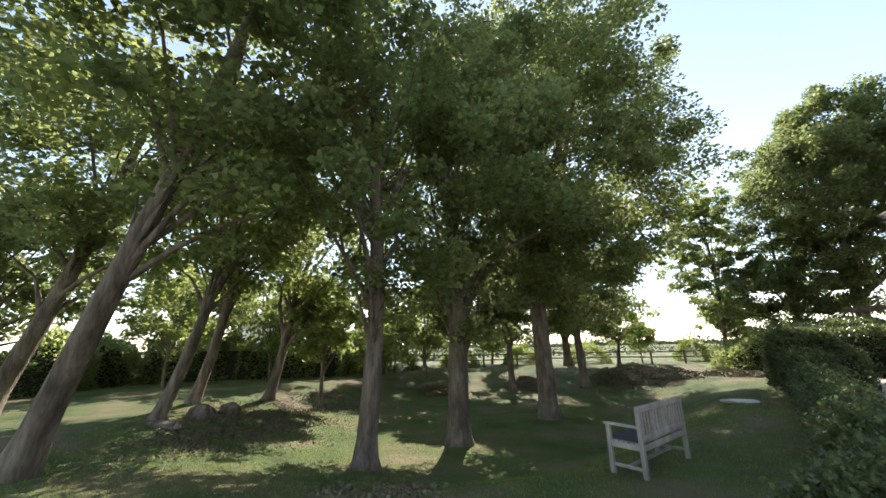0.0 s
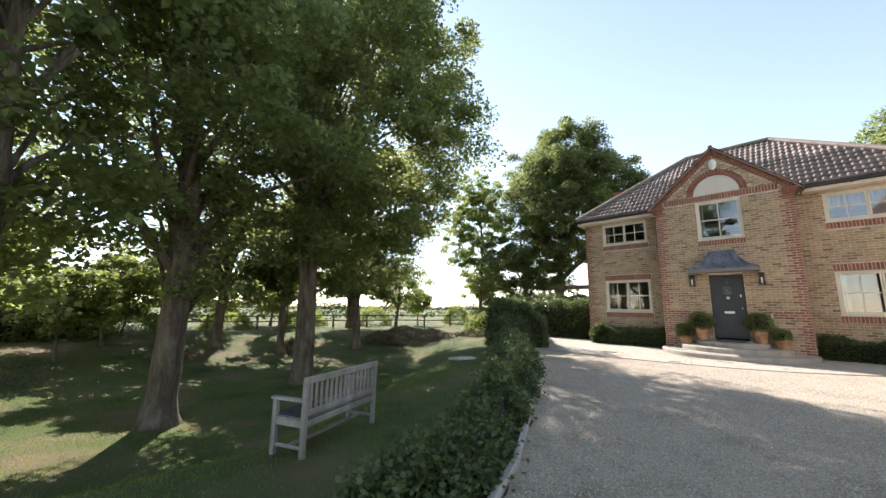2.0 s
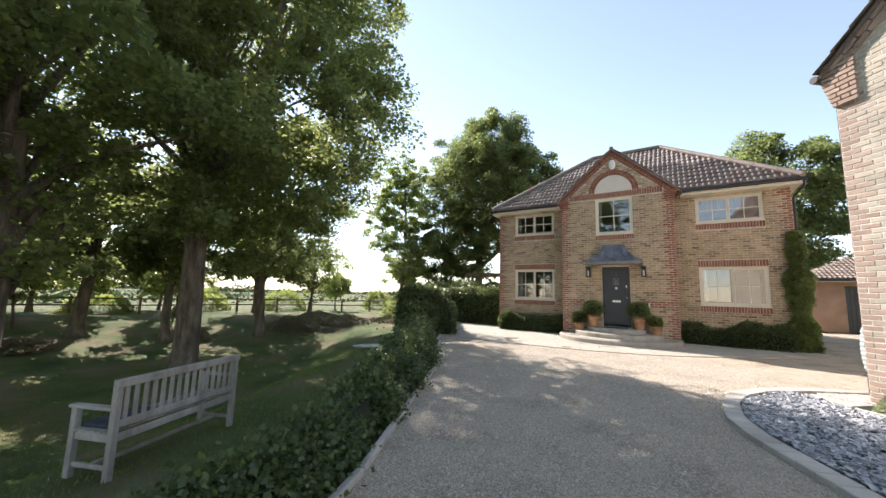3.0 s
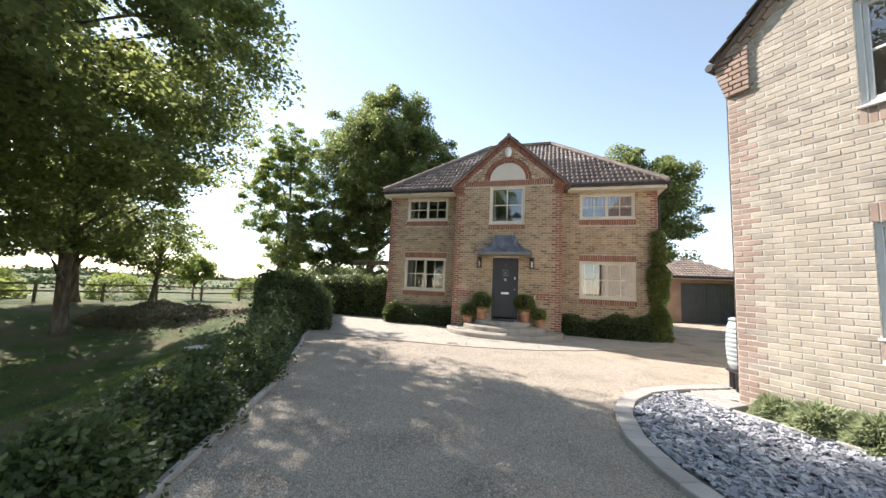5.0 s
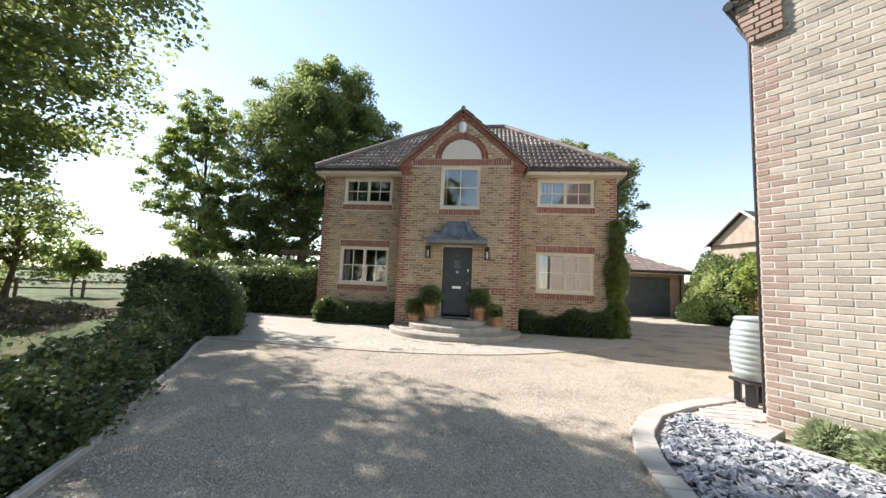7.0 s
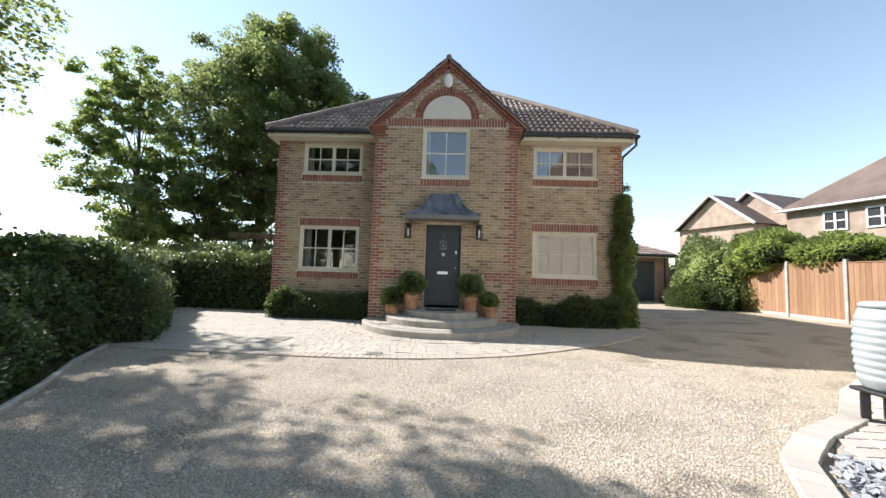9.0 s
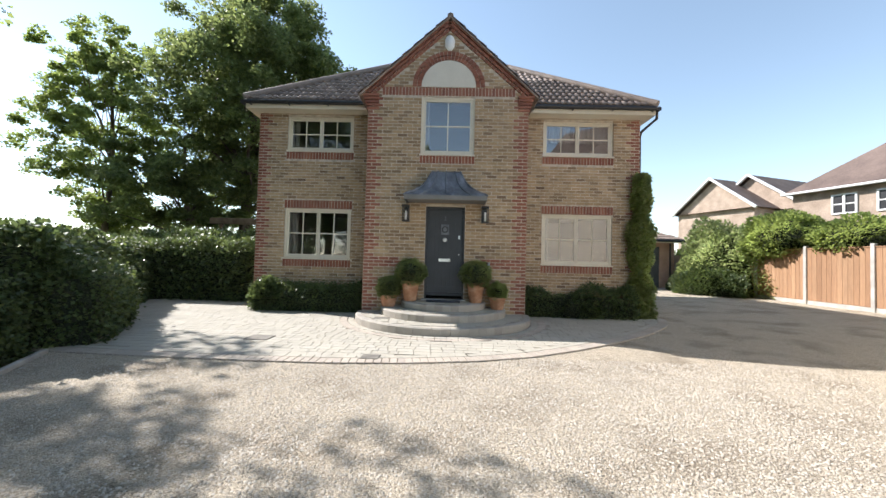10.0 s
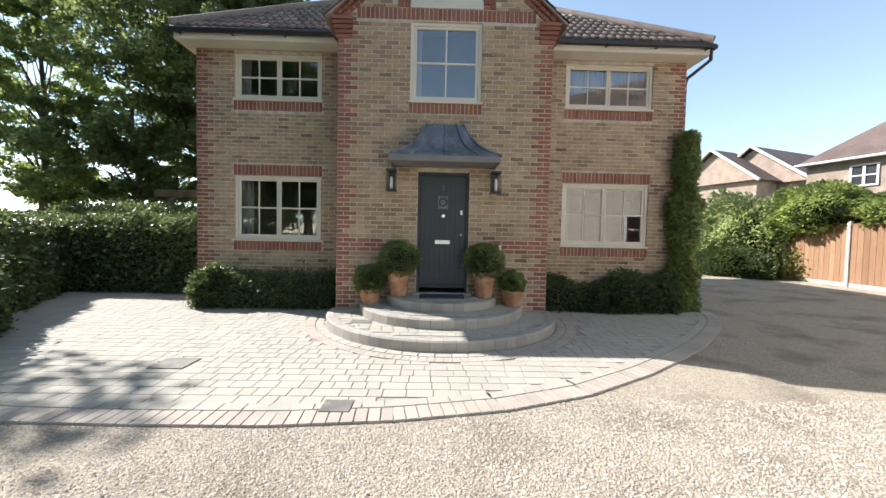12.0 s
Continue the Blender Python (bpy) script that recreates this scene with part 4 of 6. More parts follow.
def build_tree(x, y, H, R, dia, lean=(0, 0), low=2.0, leaves=30000, size=0.17, mat="leaf", seed=1, label="", clumps=170, centre=(0, 0), squash=1.0, fork=0, tight=1.0, boughs=26, gap=None):
    """A tree: a tapered, forking trunk with limbs, and a crown of many leaf sprays about the limb ends."""
    r = random.Random(seed)
    nr = np.random.default_rng(seed)
    z0 = ground_z(x, y)
    t = thing("tree", label, "tree", "", (x, y, z0 - 0.08))
    def axis(h):
        k = h / H
        return Vector((lean[0] * k + 0.12 * math.sin(k * 7 + seed), lean[1] * k + 0.12 * math.cos(k * 6 + seed), h))
    top = H * 0.86
    hs = [0, 0.12, 0.3, 0.7, 1.5] + [1.5 + (top - 1.5) * i / 7 for i in range(1, 8)]
    rad = lambda h: dia / 2 * (1.5 - 0.5 * min(1, h / 0.5)) * (1 - 0.85 * h / H)
    tubes("trunk", [[(axis(h), rad(h)) for h in hs]], M["bark"], t, 12, "rough grey-brown bark")
    cz = (H + low) / 2
    C = np.array([lean[0] * cz / H + centre[0], lean[1] * cz / H + centre[1], cz])
    K = []
    while len(K) < clumps:
        d = nr.normal(size=3)
        d /= np.linalg.norm(d)
        q = 0.4 + 0.6 * nr.random() ** 0.55
        wob = 0.84 + 0.34 * noise.noise(Vector(d * 2.3) + Vector((seed, 0, 0))) + 0.14 * noise.noise(Vector(d * 5) + Vector((0, seed, 0)))
        p = C + d * q * wob * np.array([R, R * squash, (H - low) / 2])
        if d[2] < -0.2 and nr.random() < 0.15:
            continue
        if gap and gap[0] < p[2] < gap[1] and math.hypot(p[0] - C[0], p[1] - C[1]) > gap[2]:
            continue
        K.append(p)
    K = np.array(K)
    limbs = []
    for i in range(boughs):
        k = K[i % len(K)]
        h = max(1.8 if low > 1 else 1.0, min(top * 0.95, k[2] * r.uniform(0.45, 0.75)))
        a = axis(h)
        e = Vector(k)
        mid = a.lerp(e, 0.5) + Vector((r.uniform(-0.3, 0.3), r.uniform(-0.3, 0.3), 0.25))
        r0 = rad(h) * r.uniform(0.3, 0.5)
        limbs.append([(a, r0), (a.lerp(mid, 0.5) + Vector((0, 0, 0.1)), r0 * 0.75), (mid, r0 * 0.5), (e, 0.012)])
    for i in range(fork):
        ang = r.uniform(0, 6.28)
        h = H * r.uniform(0.22, 0.34)
        e = axis(H * 0.8) + Vector((math.cos(ang), math.sin(ang), 0)) * R * 0.5
        a = axis(h)
        limbs.append([(a, rad(h) * 0.7), (a.lerp(e, 0.3) + Vector((math.cos(ang), math.sin(ang), 0)) * 0.3, rad(h) * 0.5), (a.lerp(e, 0.65), rad(h) * 0.32), (e, 0.02)])
    tubes("branch", limbs, M["bark"], t, 6, "spreading limbs")
    per = leaves // clumps
    cr = (R * 0.11 + 0.32) * tight
    off = nr.normal(size=(len(K), per, 3))
    off *= (nr.random((len(K), per, 1)) ** 0.45) / np.linalg.norm(off, axis=2, keepdims=True)
    off *= np.array([cr, cr, cr * 0.55]) * nr.uniform(0.65, 1.35, (len(K), 1, 1))
    off[:, :, 2] -= 0.35 * (off[:, :, 0] ** 2 + off[:, :, 1] ** 2) / cr
    P = (K[:, None, :] + off).reshape(-1, 3)
    leaf_cloud("crown", P, size, M[mat], t, "leafy crown with gaps of sky", seed)
    return t


SYC = "tall dark green broadleaf tree with grey-brown trunk in the lawn"
LEANING = "leaning tree with grey-brown trunk on the lawn's far bank"
BANKS = [(-19.8, -5.0, 1.6, 1.0, 0.75), (-17.2, -0.6, 2.0, 1.2, 0.8), (-15.6, 1.6, 2.4, 1.2, 0.75), (-18.6, 2.2, 1.8, 1.2, 0.6), (-12.9, 3.2, 1.8, 1.0, 0.5), (-20.6, -10.8, 1.6, 1.2, 0.6)]
THIN = "slender young tree with airy foliage beside the paddock fence"


def build_trees():
    T = build_tree
    T(-7.2, -15.7, 13, 4.6, 0.5, low=2.7, leaves=21000, size=0.14, seed=11, label=SYC, clumps=125, tight=0.7)
    T(-9.8, -12.8, 17, 5.6, 0.7, low=2.4, leaves=52000, size=0.145, seed=12, label=SYC, clumps=230, tight=0.76, lean=(-0.2, 0.2))
    T(-12.6, -8.0, 22, 7.2, 0.8, low=2.1, leaves=140000, size=0.15, seed=13, label=SYC, clumps=430, tight=0.8, fork=3, centre=(0.7, 0.8), gap=(8.0, 9.1, 4.3))
    T(-17.4, -2.6, 14.5, 5.5, 0.5, low=2.2, leaves=46000, size=0.17, seed=14, label=SYC, clumps=200, fork=1)
    T(-19.6, -6.0, 10.5, 3.6, 0.42, low=2.6, leaves=20000, size=0.2, seed=15, label=SYC, clumps=120)
    T(-22.2, -8.6, 10, 3.8, 0.6, low=2.6, leaves=18000, size=0.22, seed=16, label=SYC, clumps=110)
    T(-21.3, 3.5, 6.5, 2.8, 0.26, low=1.2, leaves=9000, size=0.17, mat="leaf_b", seed=17, label=THIN, clumps=80, fork=2)
    T(-20.7, 14.5, 6.5, 2.4, 0.16, low=1.6, leaves=8000, size=0.2, seed=18, label=THIN, clumps=60)
    T(-24.6, 1.2, 8.5, 3.0, 0.7, low=1.8, leaves=14000, size=0.22, seed=19, label="ivy-clad dark tree beside the paddock fence", clumps=90)
    T(-6.0, -21.0, 12, 4.4, 0.46, lean=(1.6, 3.4), low=3.8, leaves=32000, size=0.14, seed=21, label=LEANING, clumps=170, tight=0.8, boughs=11)
    T(-12.1, -25.9, 12, 4.2, 0.55, lean=(1.2, 3.6), low=3.0, leaves=26000, size=0.16, seed=22, label=LEANING, clumps=140, tight=0.85, boughs=14)
    T(-10.8, -21.2, 11, 3.4, 0.36, lean=(1.0, 2.6), low=3.4, leaves=13000, size=0.15, mat="leaf_b", seed=23, label=LEANING, clumps=110)
    T(-13.9, -21.5, 11, 3.4, 0.40, lean=(0.8, 2.4), low=3.6, leaves=12000, size=0.15, mat="leaf_b", seed=24, label=LEANING, clumps=100)
    T(-16.0, -19.4, 10, 3.4, 0.42, lean=(0.8, 2.4), low=3.0, leaves=12000, size=0.15, mat="leaf_b", seed=25, label=LEANING, clumps=100, fork=1)
    T(-15.8, -17.2, 6, 2.2, 0.2, lean=(0.3, 0.6), low=1.8, leaves=9000, size=0.16, mat="leaf_b", seed=26, label=LEANING, clumps=60, fork=2)
    T(-28.5, -19.0, 8, 3.6, 0.35, low=1.2, leaves=14000, size=0.24, mat="leaf_b", seed=27, label=THIN, clumps=90)
    T(-31.0, -9.0, 7, 3.2, 0.3, low=1.0, leaves=12000, size=0.24, mat="leaf_b", seed=28, label=THIN, clumps=80)
    T(-27.0, -26.0, 9, 4.0, 0.4, low=1.0, leaves=14000, size=0.26, mat="leaf", seed=29, label=THIN, clumps=90)
    T(-30.0, -3.0, 5, 2.6, 0.2, low=0.8, leaves=8000, size=0.22, mat="leaf_b", seed=30, label=THIN, clumps=60)
    T(-18.0, -31.0, 11, 5.0, 0.5, low=1.4, leaves=18000, size=0.26, seed=31, label=SYC, clumps=110)
    T(-11.7, 12.5, 17.4, 6.0, 0.7, low=4.2, leaves=130000, size=0.16, centre=(1.1, -0.2), mat="leaf_dark", seed=41, label="large mature tree with several trunks behind the garden hedge", clumps=420, fork=4, tight=0.84)
    T(-19.4, 11.8, 15.8, 3.7, 0.34, low=1.6, leaves=36000, size=0.17, mat="leaf_b", seed=42, label="tall slender tree with airy foliage, behind the garden hedge", clumps=330, tight=0.58)
    T(-14.6, 11.5, 9.5, 4.8, 0.4, low=0.8, leaves=40000, size=0.17, mat="leaf_dark", seed=43, label="bushy dark tree behind the garden hedge", clumps=90, tight=0.85)
    T(7.6, 17.5, 13.4, 4.8, 0.5, low=1.6, leaves=60000, size=0.18, mat="leaf_dark", seed=44, label="tall bushy tree behind the house and garage", clumps=300, tight=0.85)


def hedge_points(path, width, height, n, seed, rough=0.12, low=0.0, z=None, loose=0.05):
    """Points and outward ways over the skin of a hedge that follows path: (x, y, height factor)."""
    r = np.random.default_rng(seed)
    pts = np.array([(p[0], p[1]) for p in path], float)
    hf = np.array([p[2] if len(p) > 2 else 1.0 for p in path])
    seg = np.linalg.norm(np.diff(pts, axis=0), axis=1)
    cum = np.concatenate([[0], np.cumsum(seg)])
    s = r.uniform(-0.1, cum[-1] + 0.1, n)
    sc = np.clip(s, 0, cum[-1] - 1e-6)
    i = np.searchsorted(cum, sc, side="right") - 1
    k = (sc - cum[i]) / seg[i]
    c = pts[i] + (pts[i + 1] - pts[i]) * k[:, None]
    t = (pts[i + 1] - pts[i]) / seg[i][:, None]
    nrm = np.stack([t[:, 1], -t[:, 0]], 1)
    h = height * (hf[i] + (hf[i + 1] - hf[i]) * k)
    bumps = 1 + rough * np.sin(sc * 2.1 + seed) * np.sin(sc * 0.9) + rough * 0.6 * np.sin(sc * 5.3)
    u = r.uniform(0, 1, n) * (2 * h + width)
    side = np.where(u < h, -1, np.where(u < h + width, 0, 1))
    zz = np.where(side == -1, u, np.where(side == 0, h, u - h - width))
    ww = np.where(side == 0, u - h - width / 2, side * width / 2)
    ww = ww * (1 - 0.25 * (zz / h) ** 4)
    zz = zz - np.where(side == 0, 0.25 * h * (np.abs(ww) / (width / 2)) ** 6, 0)
    end = r.random(n) < width / (cum[-1] + 2 * width)
    e = r.integers(0, 2, n)
    c[end] = pts[np.where(e[end] == 1, -1, 0)] + t[0] * 0.0
    wend = r.uniform(-0.5, 0.5, n) * width
    zend = r.uniform(0, 1, n) * h
    ww, zz = np.where(end, wend, ww), np.where(end, zend, zz)
    tuft = np.sin(sc * 23 + 5 * np.sin(zz * 9 + seed)) * np.sin(zz * 17 + sc * 7)
    jitter = r.normal(0, loose, n) + (loose - 0.05) * 5 * np.maximum(tuft, -0.3)
    out = np.stack([nrm[:, 0] * np.sign(ww) * (side != 0), nrm[:, 1] * np.sign(ww) * (side != 0), (side == 0) * 1.0], 1)
    P = np.stack([c[:, 0] + nrm[:, 0] * ww * bumps, c[:, 1] + nrm[:, 1] * ww * bumps, low + zz * bumps], 1) + out * jitter[:, None] + r.normal(0, 0.03, (n, 3))
    ends = np.where(e == 1, 1.0, -1.0)[:, None] * t * (end[:, None])
    P[:, :2] += ends * r.uniform(-0.05, 0.08, n)[:, None]
    out[:, :2] += ends
    if z is not None:
        P[:, 2] += np.array([z(a, b) for a, b in P[:, :2]])
    return P, out


def build_hedge(path, width, height, n, label, seed, size=0.07, mat="laurel", rough=0.12, z=None, name="hedge", category="hedge", loose=0.05):
    h = thing(name, label, category, "", (path[0][0], path[0][1], 0))
    inv = Matrix.Translation((-path[0][0], -path[0][1], 0))
    P, out = hedge_points(path, width, height, n, seed, rough, z=z, loose=loose)
    P = P - np.array([path[0][0], path[0][1], 0])
    leaf_cloud("foliage", P, size, M[mat], h, "glossy green leaves", seed, out)
    # solid filler under the leaves, its near-black colour standing in for inner shade
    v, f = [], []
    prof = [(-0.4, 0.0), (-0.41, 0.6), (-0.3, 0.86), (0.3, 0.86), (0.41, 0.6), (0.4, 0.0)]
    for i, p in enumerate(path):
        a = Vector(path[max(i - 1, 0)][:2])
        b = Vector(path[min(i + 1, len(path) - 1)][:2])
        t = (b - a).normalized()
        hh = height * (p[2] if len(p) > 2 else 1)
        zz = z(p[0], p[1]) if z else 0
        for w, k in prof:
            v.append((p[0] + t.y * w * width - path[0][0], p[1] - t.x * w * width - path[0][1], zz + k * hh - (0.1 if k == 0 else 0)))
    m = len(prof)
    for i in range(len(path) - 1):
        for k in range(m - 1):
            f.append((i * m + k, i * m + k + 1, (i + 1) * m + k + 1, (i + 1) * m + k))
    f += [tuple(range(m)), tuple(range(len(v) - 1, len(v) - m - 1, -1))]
    raw("inner_growth", v, f, M["core"], h, "near-black solid core, painted-in shade behind the leaves")
    return h


def build_bush(x, y, z, rx, ry, rz, n, label, seed, size=0.07, mat="laurel", name="bush", category="shrub", core=True, full=False, width=0.42):
    r = np.random.default_rng(seed)
    b = thing(name, label, category, "", (x, y, z))
    d = r.normal(size=(n, 3))
    d /= np.linalg.norm(d, axis=1)[:, None]
    if not full:
        d[:, 2] = np.abs(d[:, 2]) * 1.0 - 0.12
    wob = np.array([0.9 + 0.28 * noise.noise(Vector(q * 2.4) + Vector((seed, 3, 0))) for q in d])
    P = d * wob[:, None] * r.uniform(0.8, 1.04, n)[:, None] * np.array([rx, ry, rz])
    if not full:
        P[:, 2] = np.maximum(P[:, 2], 0.02)
    leaf_cloud("foliage", P, size, M[mat], b, "dense leaves", seed, d, width=width)
    # closed lump inside the foliage, coloured near-black in place of deep shade
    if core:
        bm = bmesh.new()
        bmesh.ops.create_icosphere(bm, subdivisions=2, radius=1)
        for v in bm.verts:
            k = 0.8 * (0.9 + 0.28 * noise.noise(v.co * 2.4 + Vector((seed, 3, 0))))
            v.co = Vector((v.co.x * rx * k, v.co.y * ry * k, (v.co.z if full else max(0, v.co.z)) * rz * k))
        part("inner_growth", bm, M["core"], b, "near-black solid core, painted-in shade behind the leaves")
    return b


def build_hedges():
    off = lambda y, d: (edge_x(y) - d, y)
    build_hedge([(*off(-13.0, 0.36), 0.6), (*off(-12.3, 0.38), 0.9), (*off(-11.4, 0.4), 0.95), (*off(-10.6, 0.42), 1.1)], 0.42, 0.34, 17000, "low loose green shrub hedge bordering the gravel drive", 51, 0.048, "shrub", 0.3, loose=0.06)
    build_hedge([(*off(-10.8, 0.46), 0.72), (*off(-9.8, 0.5), 0.76), (*off(-9.0, 0.52), 0.8), (*off(-8.2, 0.56), 0.85)], 0.54, 0.36, 24000, "loose green shrub hedge bordering the gravel drive", 49, 0.05, "shrub", 0.3, loose=0.063)
    build_hedge([(*off(-8.3, 0.6), 0.7), (*off(-7.1, 0.64), 0.85), (*off(-5.8, 0.74), 1.05), (*off(-4.6, 0.8), 1.5), (*off(-4.0, 0.85), 1.6)], 0.74, 0.45, 34000, "rising loose green shrub hedge bordering the gravel drive", 50, 0.053, "shrub", 0.3, loose=0.066)
    build_hedge([(-5.75, -3.6), (-6.7, -2.2), (-7.6, -0.7), (-8.6, 0.9), (-9.4, 2.3)], 1.5, 1.55, 42000, "clipped dark laurel hedge beside the block paving", 52, 0.075, "laurel", 0.04)
    build_hedge([(-5.1, -3.2), (-6.2, -1.4)], 0.8, 1.05, 9000, "lower clipped shrub before the laurel hedge", 57, 0.06, "shrub", 0.1)
    build_hedge([(-9.6, 2.55), (-7.5, 2.55), (-5.0, 2.5)], 1.3, 1.62, 30000, "clipped laurel hedge behind the block paving", 53, 0.075, "laurel", 0.05)
    build_hedge([(-10.5, 4.3), (-7.5, 4.2), (-4.9, 4.2)], 1.3, 1.95, 22000, "taller laurel hedge behind the first", 54, 0.08, "laurel", 0.06)
    build_bush(-8.2, 4.6, 1.2, 1.5, 1.1, 1.2, 9000, "rounded laurel bush rising above the hedge", 55, 0.08)
    build_bush(-13.5, 8.0, -0.3, 4.0, 3.0, 3.0, 16000, "dark dense shrubs beneath the big tree", 56, 0.14, "leaf")
    build_hedge([(-4.5, 0.72), (-3.4, 0.7), (-2.0, 0.74)], 0.56, 0.6, 17000, "clipped box shrubs beneath the window", 58, 0.045, "shrub", 0.08)
    build_bush(-4.25, 0.6, 0.3, 0.42, 0.36, 0.55, 3000, "leafy laurel shrub at the house corner", 59, 0.07)
    build_hedge([(1.98, 0.84), (2.6, 0.86), (3.3, 0.82), (4.5, 0.82)], 0.46, 0.56, 12000, "loose low shrubs beneath the window", 60, 0.05, "shrub", 0.3)
    build_bush(3.2, 0.8, 0, 0.85, 0.34, 0.76, 4500, "rounded shrub beneath the window", 61, 0.045, "shrub")
    # climber on the corner
    r = np.random.default_rng(62)
    n = 16000
    z = r.uniform(0, 3.55, n)
    half = (0.3 - 0.02 * z + 0.07 * np.sin(z * 4) + 0.05 * np.sin(z * 9 + 1)) * np.clip((3.75 - z) * 1.6, 0.15, 1)
    k = r.uniform(-1, 1, n)
    P = np.stack([4.8 + k * half, 0.98 + r.uniform(-0.16, 0.08, n) - 0.08 * np.cos(k * 1.5), z], 1)
    c = thing("climber", "green leafy climber covering the corner of the brick house", "climbing plant", "", (4.8, 0.9, 0))
    leaf_cloud("foliage", P - np.array([4.8, 0.9, 0]), 0.075, M["climber"], c, "", 62, np.tile([0.0, -1.0, 0.0], (n, 1)))
    tubes("stem", [[(Vector((0.0, 0.1, 0)), 0.03), (Vector((0.05, 0.12, 1.5)), 0.02), (Vector((-0.05, 0.12, 3.3)), 0.01)]], M["bark"], c, 6)
    # bushes over the side fence
    build_bush(12.0, 7.6, 0.1, 1.8, 2.9, 3.75, 30000, "large ivy-covered bush hanging over the timber fence", 63, 0.12, "climber")
    build_bush(12.1, 5.0, 2.3, 1.25, 1.5, 1.05, 12000, "arching leafy shrub hanging over the timber fence", 64, 0.1, "leaf_b", full=True)
    build_bush(12.5, 2.9, 2.2, 1.2, 1.5, 0.75, 9000, "arching leafy shrub hanging over the timber fence", 67, 0.1, "leaf_b", full=True)
    build_bush(10.7, 6.9, 0.1, 1.15, 2.0, 1.6, 16000, "dark laurel bush at the foot of the fence", 65, 0.09, "shrub")
    build_hedge([(12.8, 1.5), (12.9, -3.5)], 1.0, 2.45, 9000, "hedge behind the timber fence", 66, 0.1, "leaf_b", 0.15)
    for i, (x, y, rx, rz) in enumerate(((8.5, 14.5, 2.2, 3.2), (12.5, 15.5, 2.6, 3.4), (16.5, 17.0, 3.0, 3.0), (20.0, 14.0, 3.0, 2.8))):
        build_bush(x, y, 0, rx, 2.0, rz, 7000, "yellow-green garden shrub behind the garage", 70 + i, 0.16, "leaf_b")
    # far side of the lawn
    path = [(-24, -27), (-23.6, -22), (-24.5, -17.5), (-27.5, -14.5)]
    build_hedge(path, 2.2, 1.9, 26000, "overgrown green hedge at the lawn's far side", 80, 0.16, "climber", 0.3, ground_z)
    for i, (x, y) in enumerate(((-22.5, -29.0), (-19.5, -29.5), (-26.0, -24.0))):
        build_bush(x, y, -0.4, 2.4, 2.2, 3.2, 8000, "bright green shrub at the lawn's far side", 84 + i, 0.17, "climber")


def build_bank():
    r = random.Random(3)
    for i, (x, y, rx, ry, h) in enumerate(BANKS):
        build_bush(x, y, ground_z(x, y) - 0.1, rx, ry, h, 3600, "low bank of dry soil and leaf litter at the dell's edge", 140 + i, 0.09, "litter", "soil_bank", "bank", core=False)
    for i, (x, y) in enumerate(((-27.5, -12.0), (-29.0, -6.5), (-28.0, -1.0), (-31.0, -16.5), (-26.8, 5.0), (-33.0, -12.0), (-25.5, -15.0), (-34, 2), (-24.0, 13.5))):
        build_bush(x, y, ground_z(x, y), r.uniform(1.2, 2.4), r.uniform(1.2, 2.2), r.uniform(1.2, 2.6), 3600, "loose green scrub near the paddock fence", 160 + i, 0.15, "leaf_b", "scrub", core=False)
    for i, (x, y, h) in enumerate(((-25.8, -12.5, 5.5), (-24.5, -4.0, 6.0), (-27.2, -7.5, 5.0), (-22.8, -13.5, 5.0), (-20.3, -14.8, 4.6), (-24.3, 8.5, 3.6), (-23.0, -23.6, 7.0), (-24.0, -18.7, 7.5), (-21.0, -20.3, 6.0), (-24.0, -10.6, 6.2), (-19.6, -24.6, 6.5), (-26.5, -21.0, 7.5))):
        build_tree(x, y, h, h * 0.36, 0.12, low=1.0, leaves=5000, size=0.17, mat="leaf_b", seed=180 + i, label=THIN, clumps=50, fork=1)


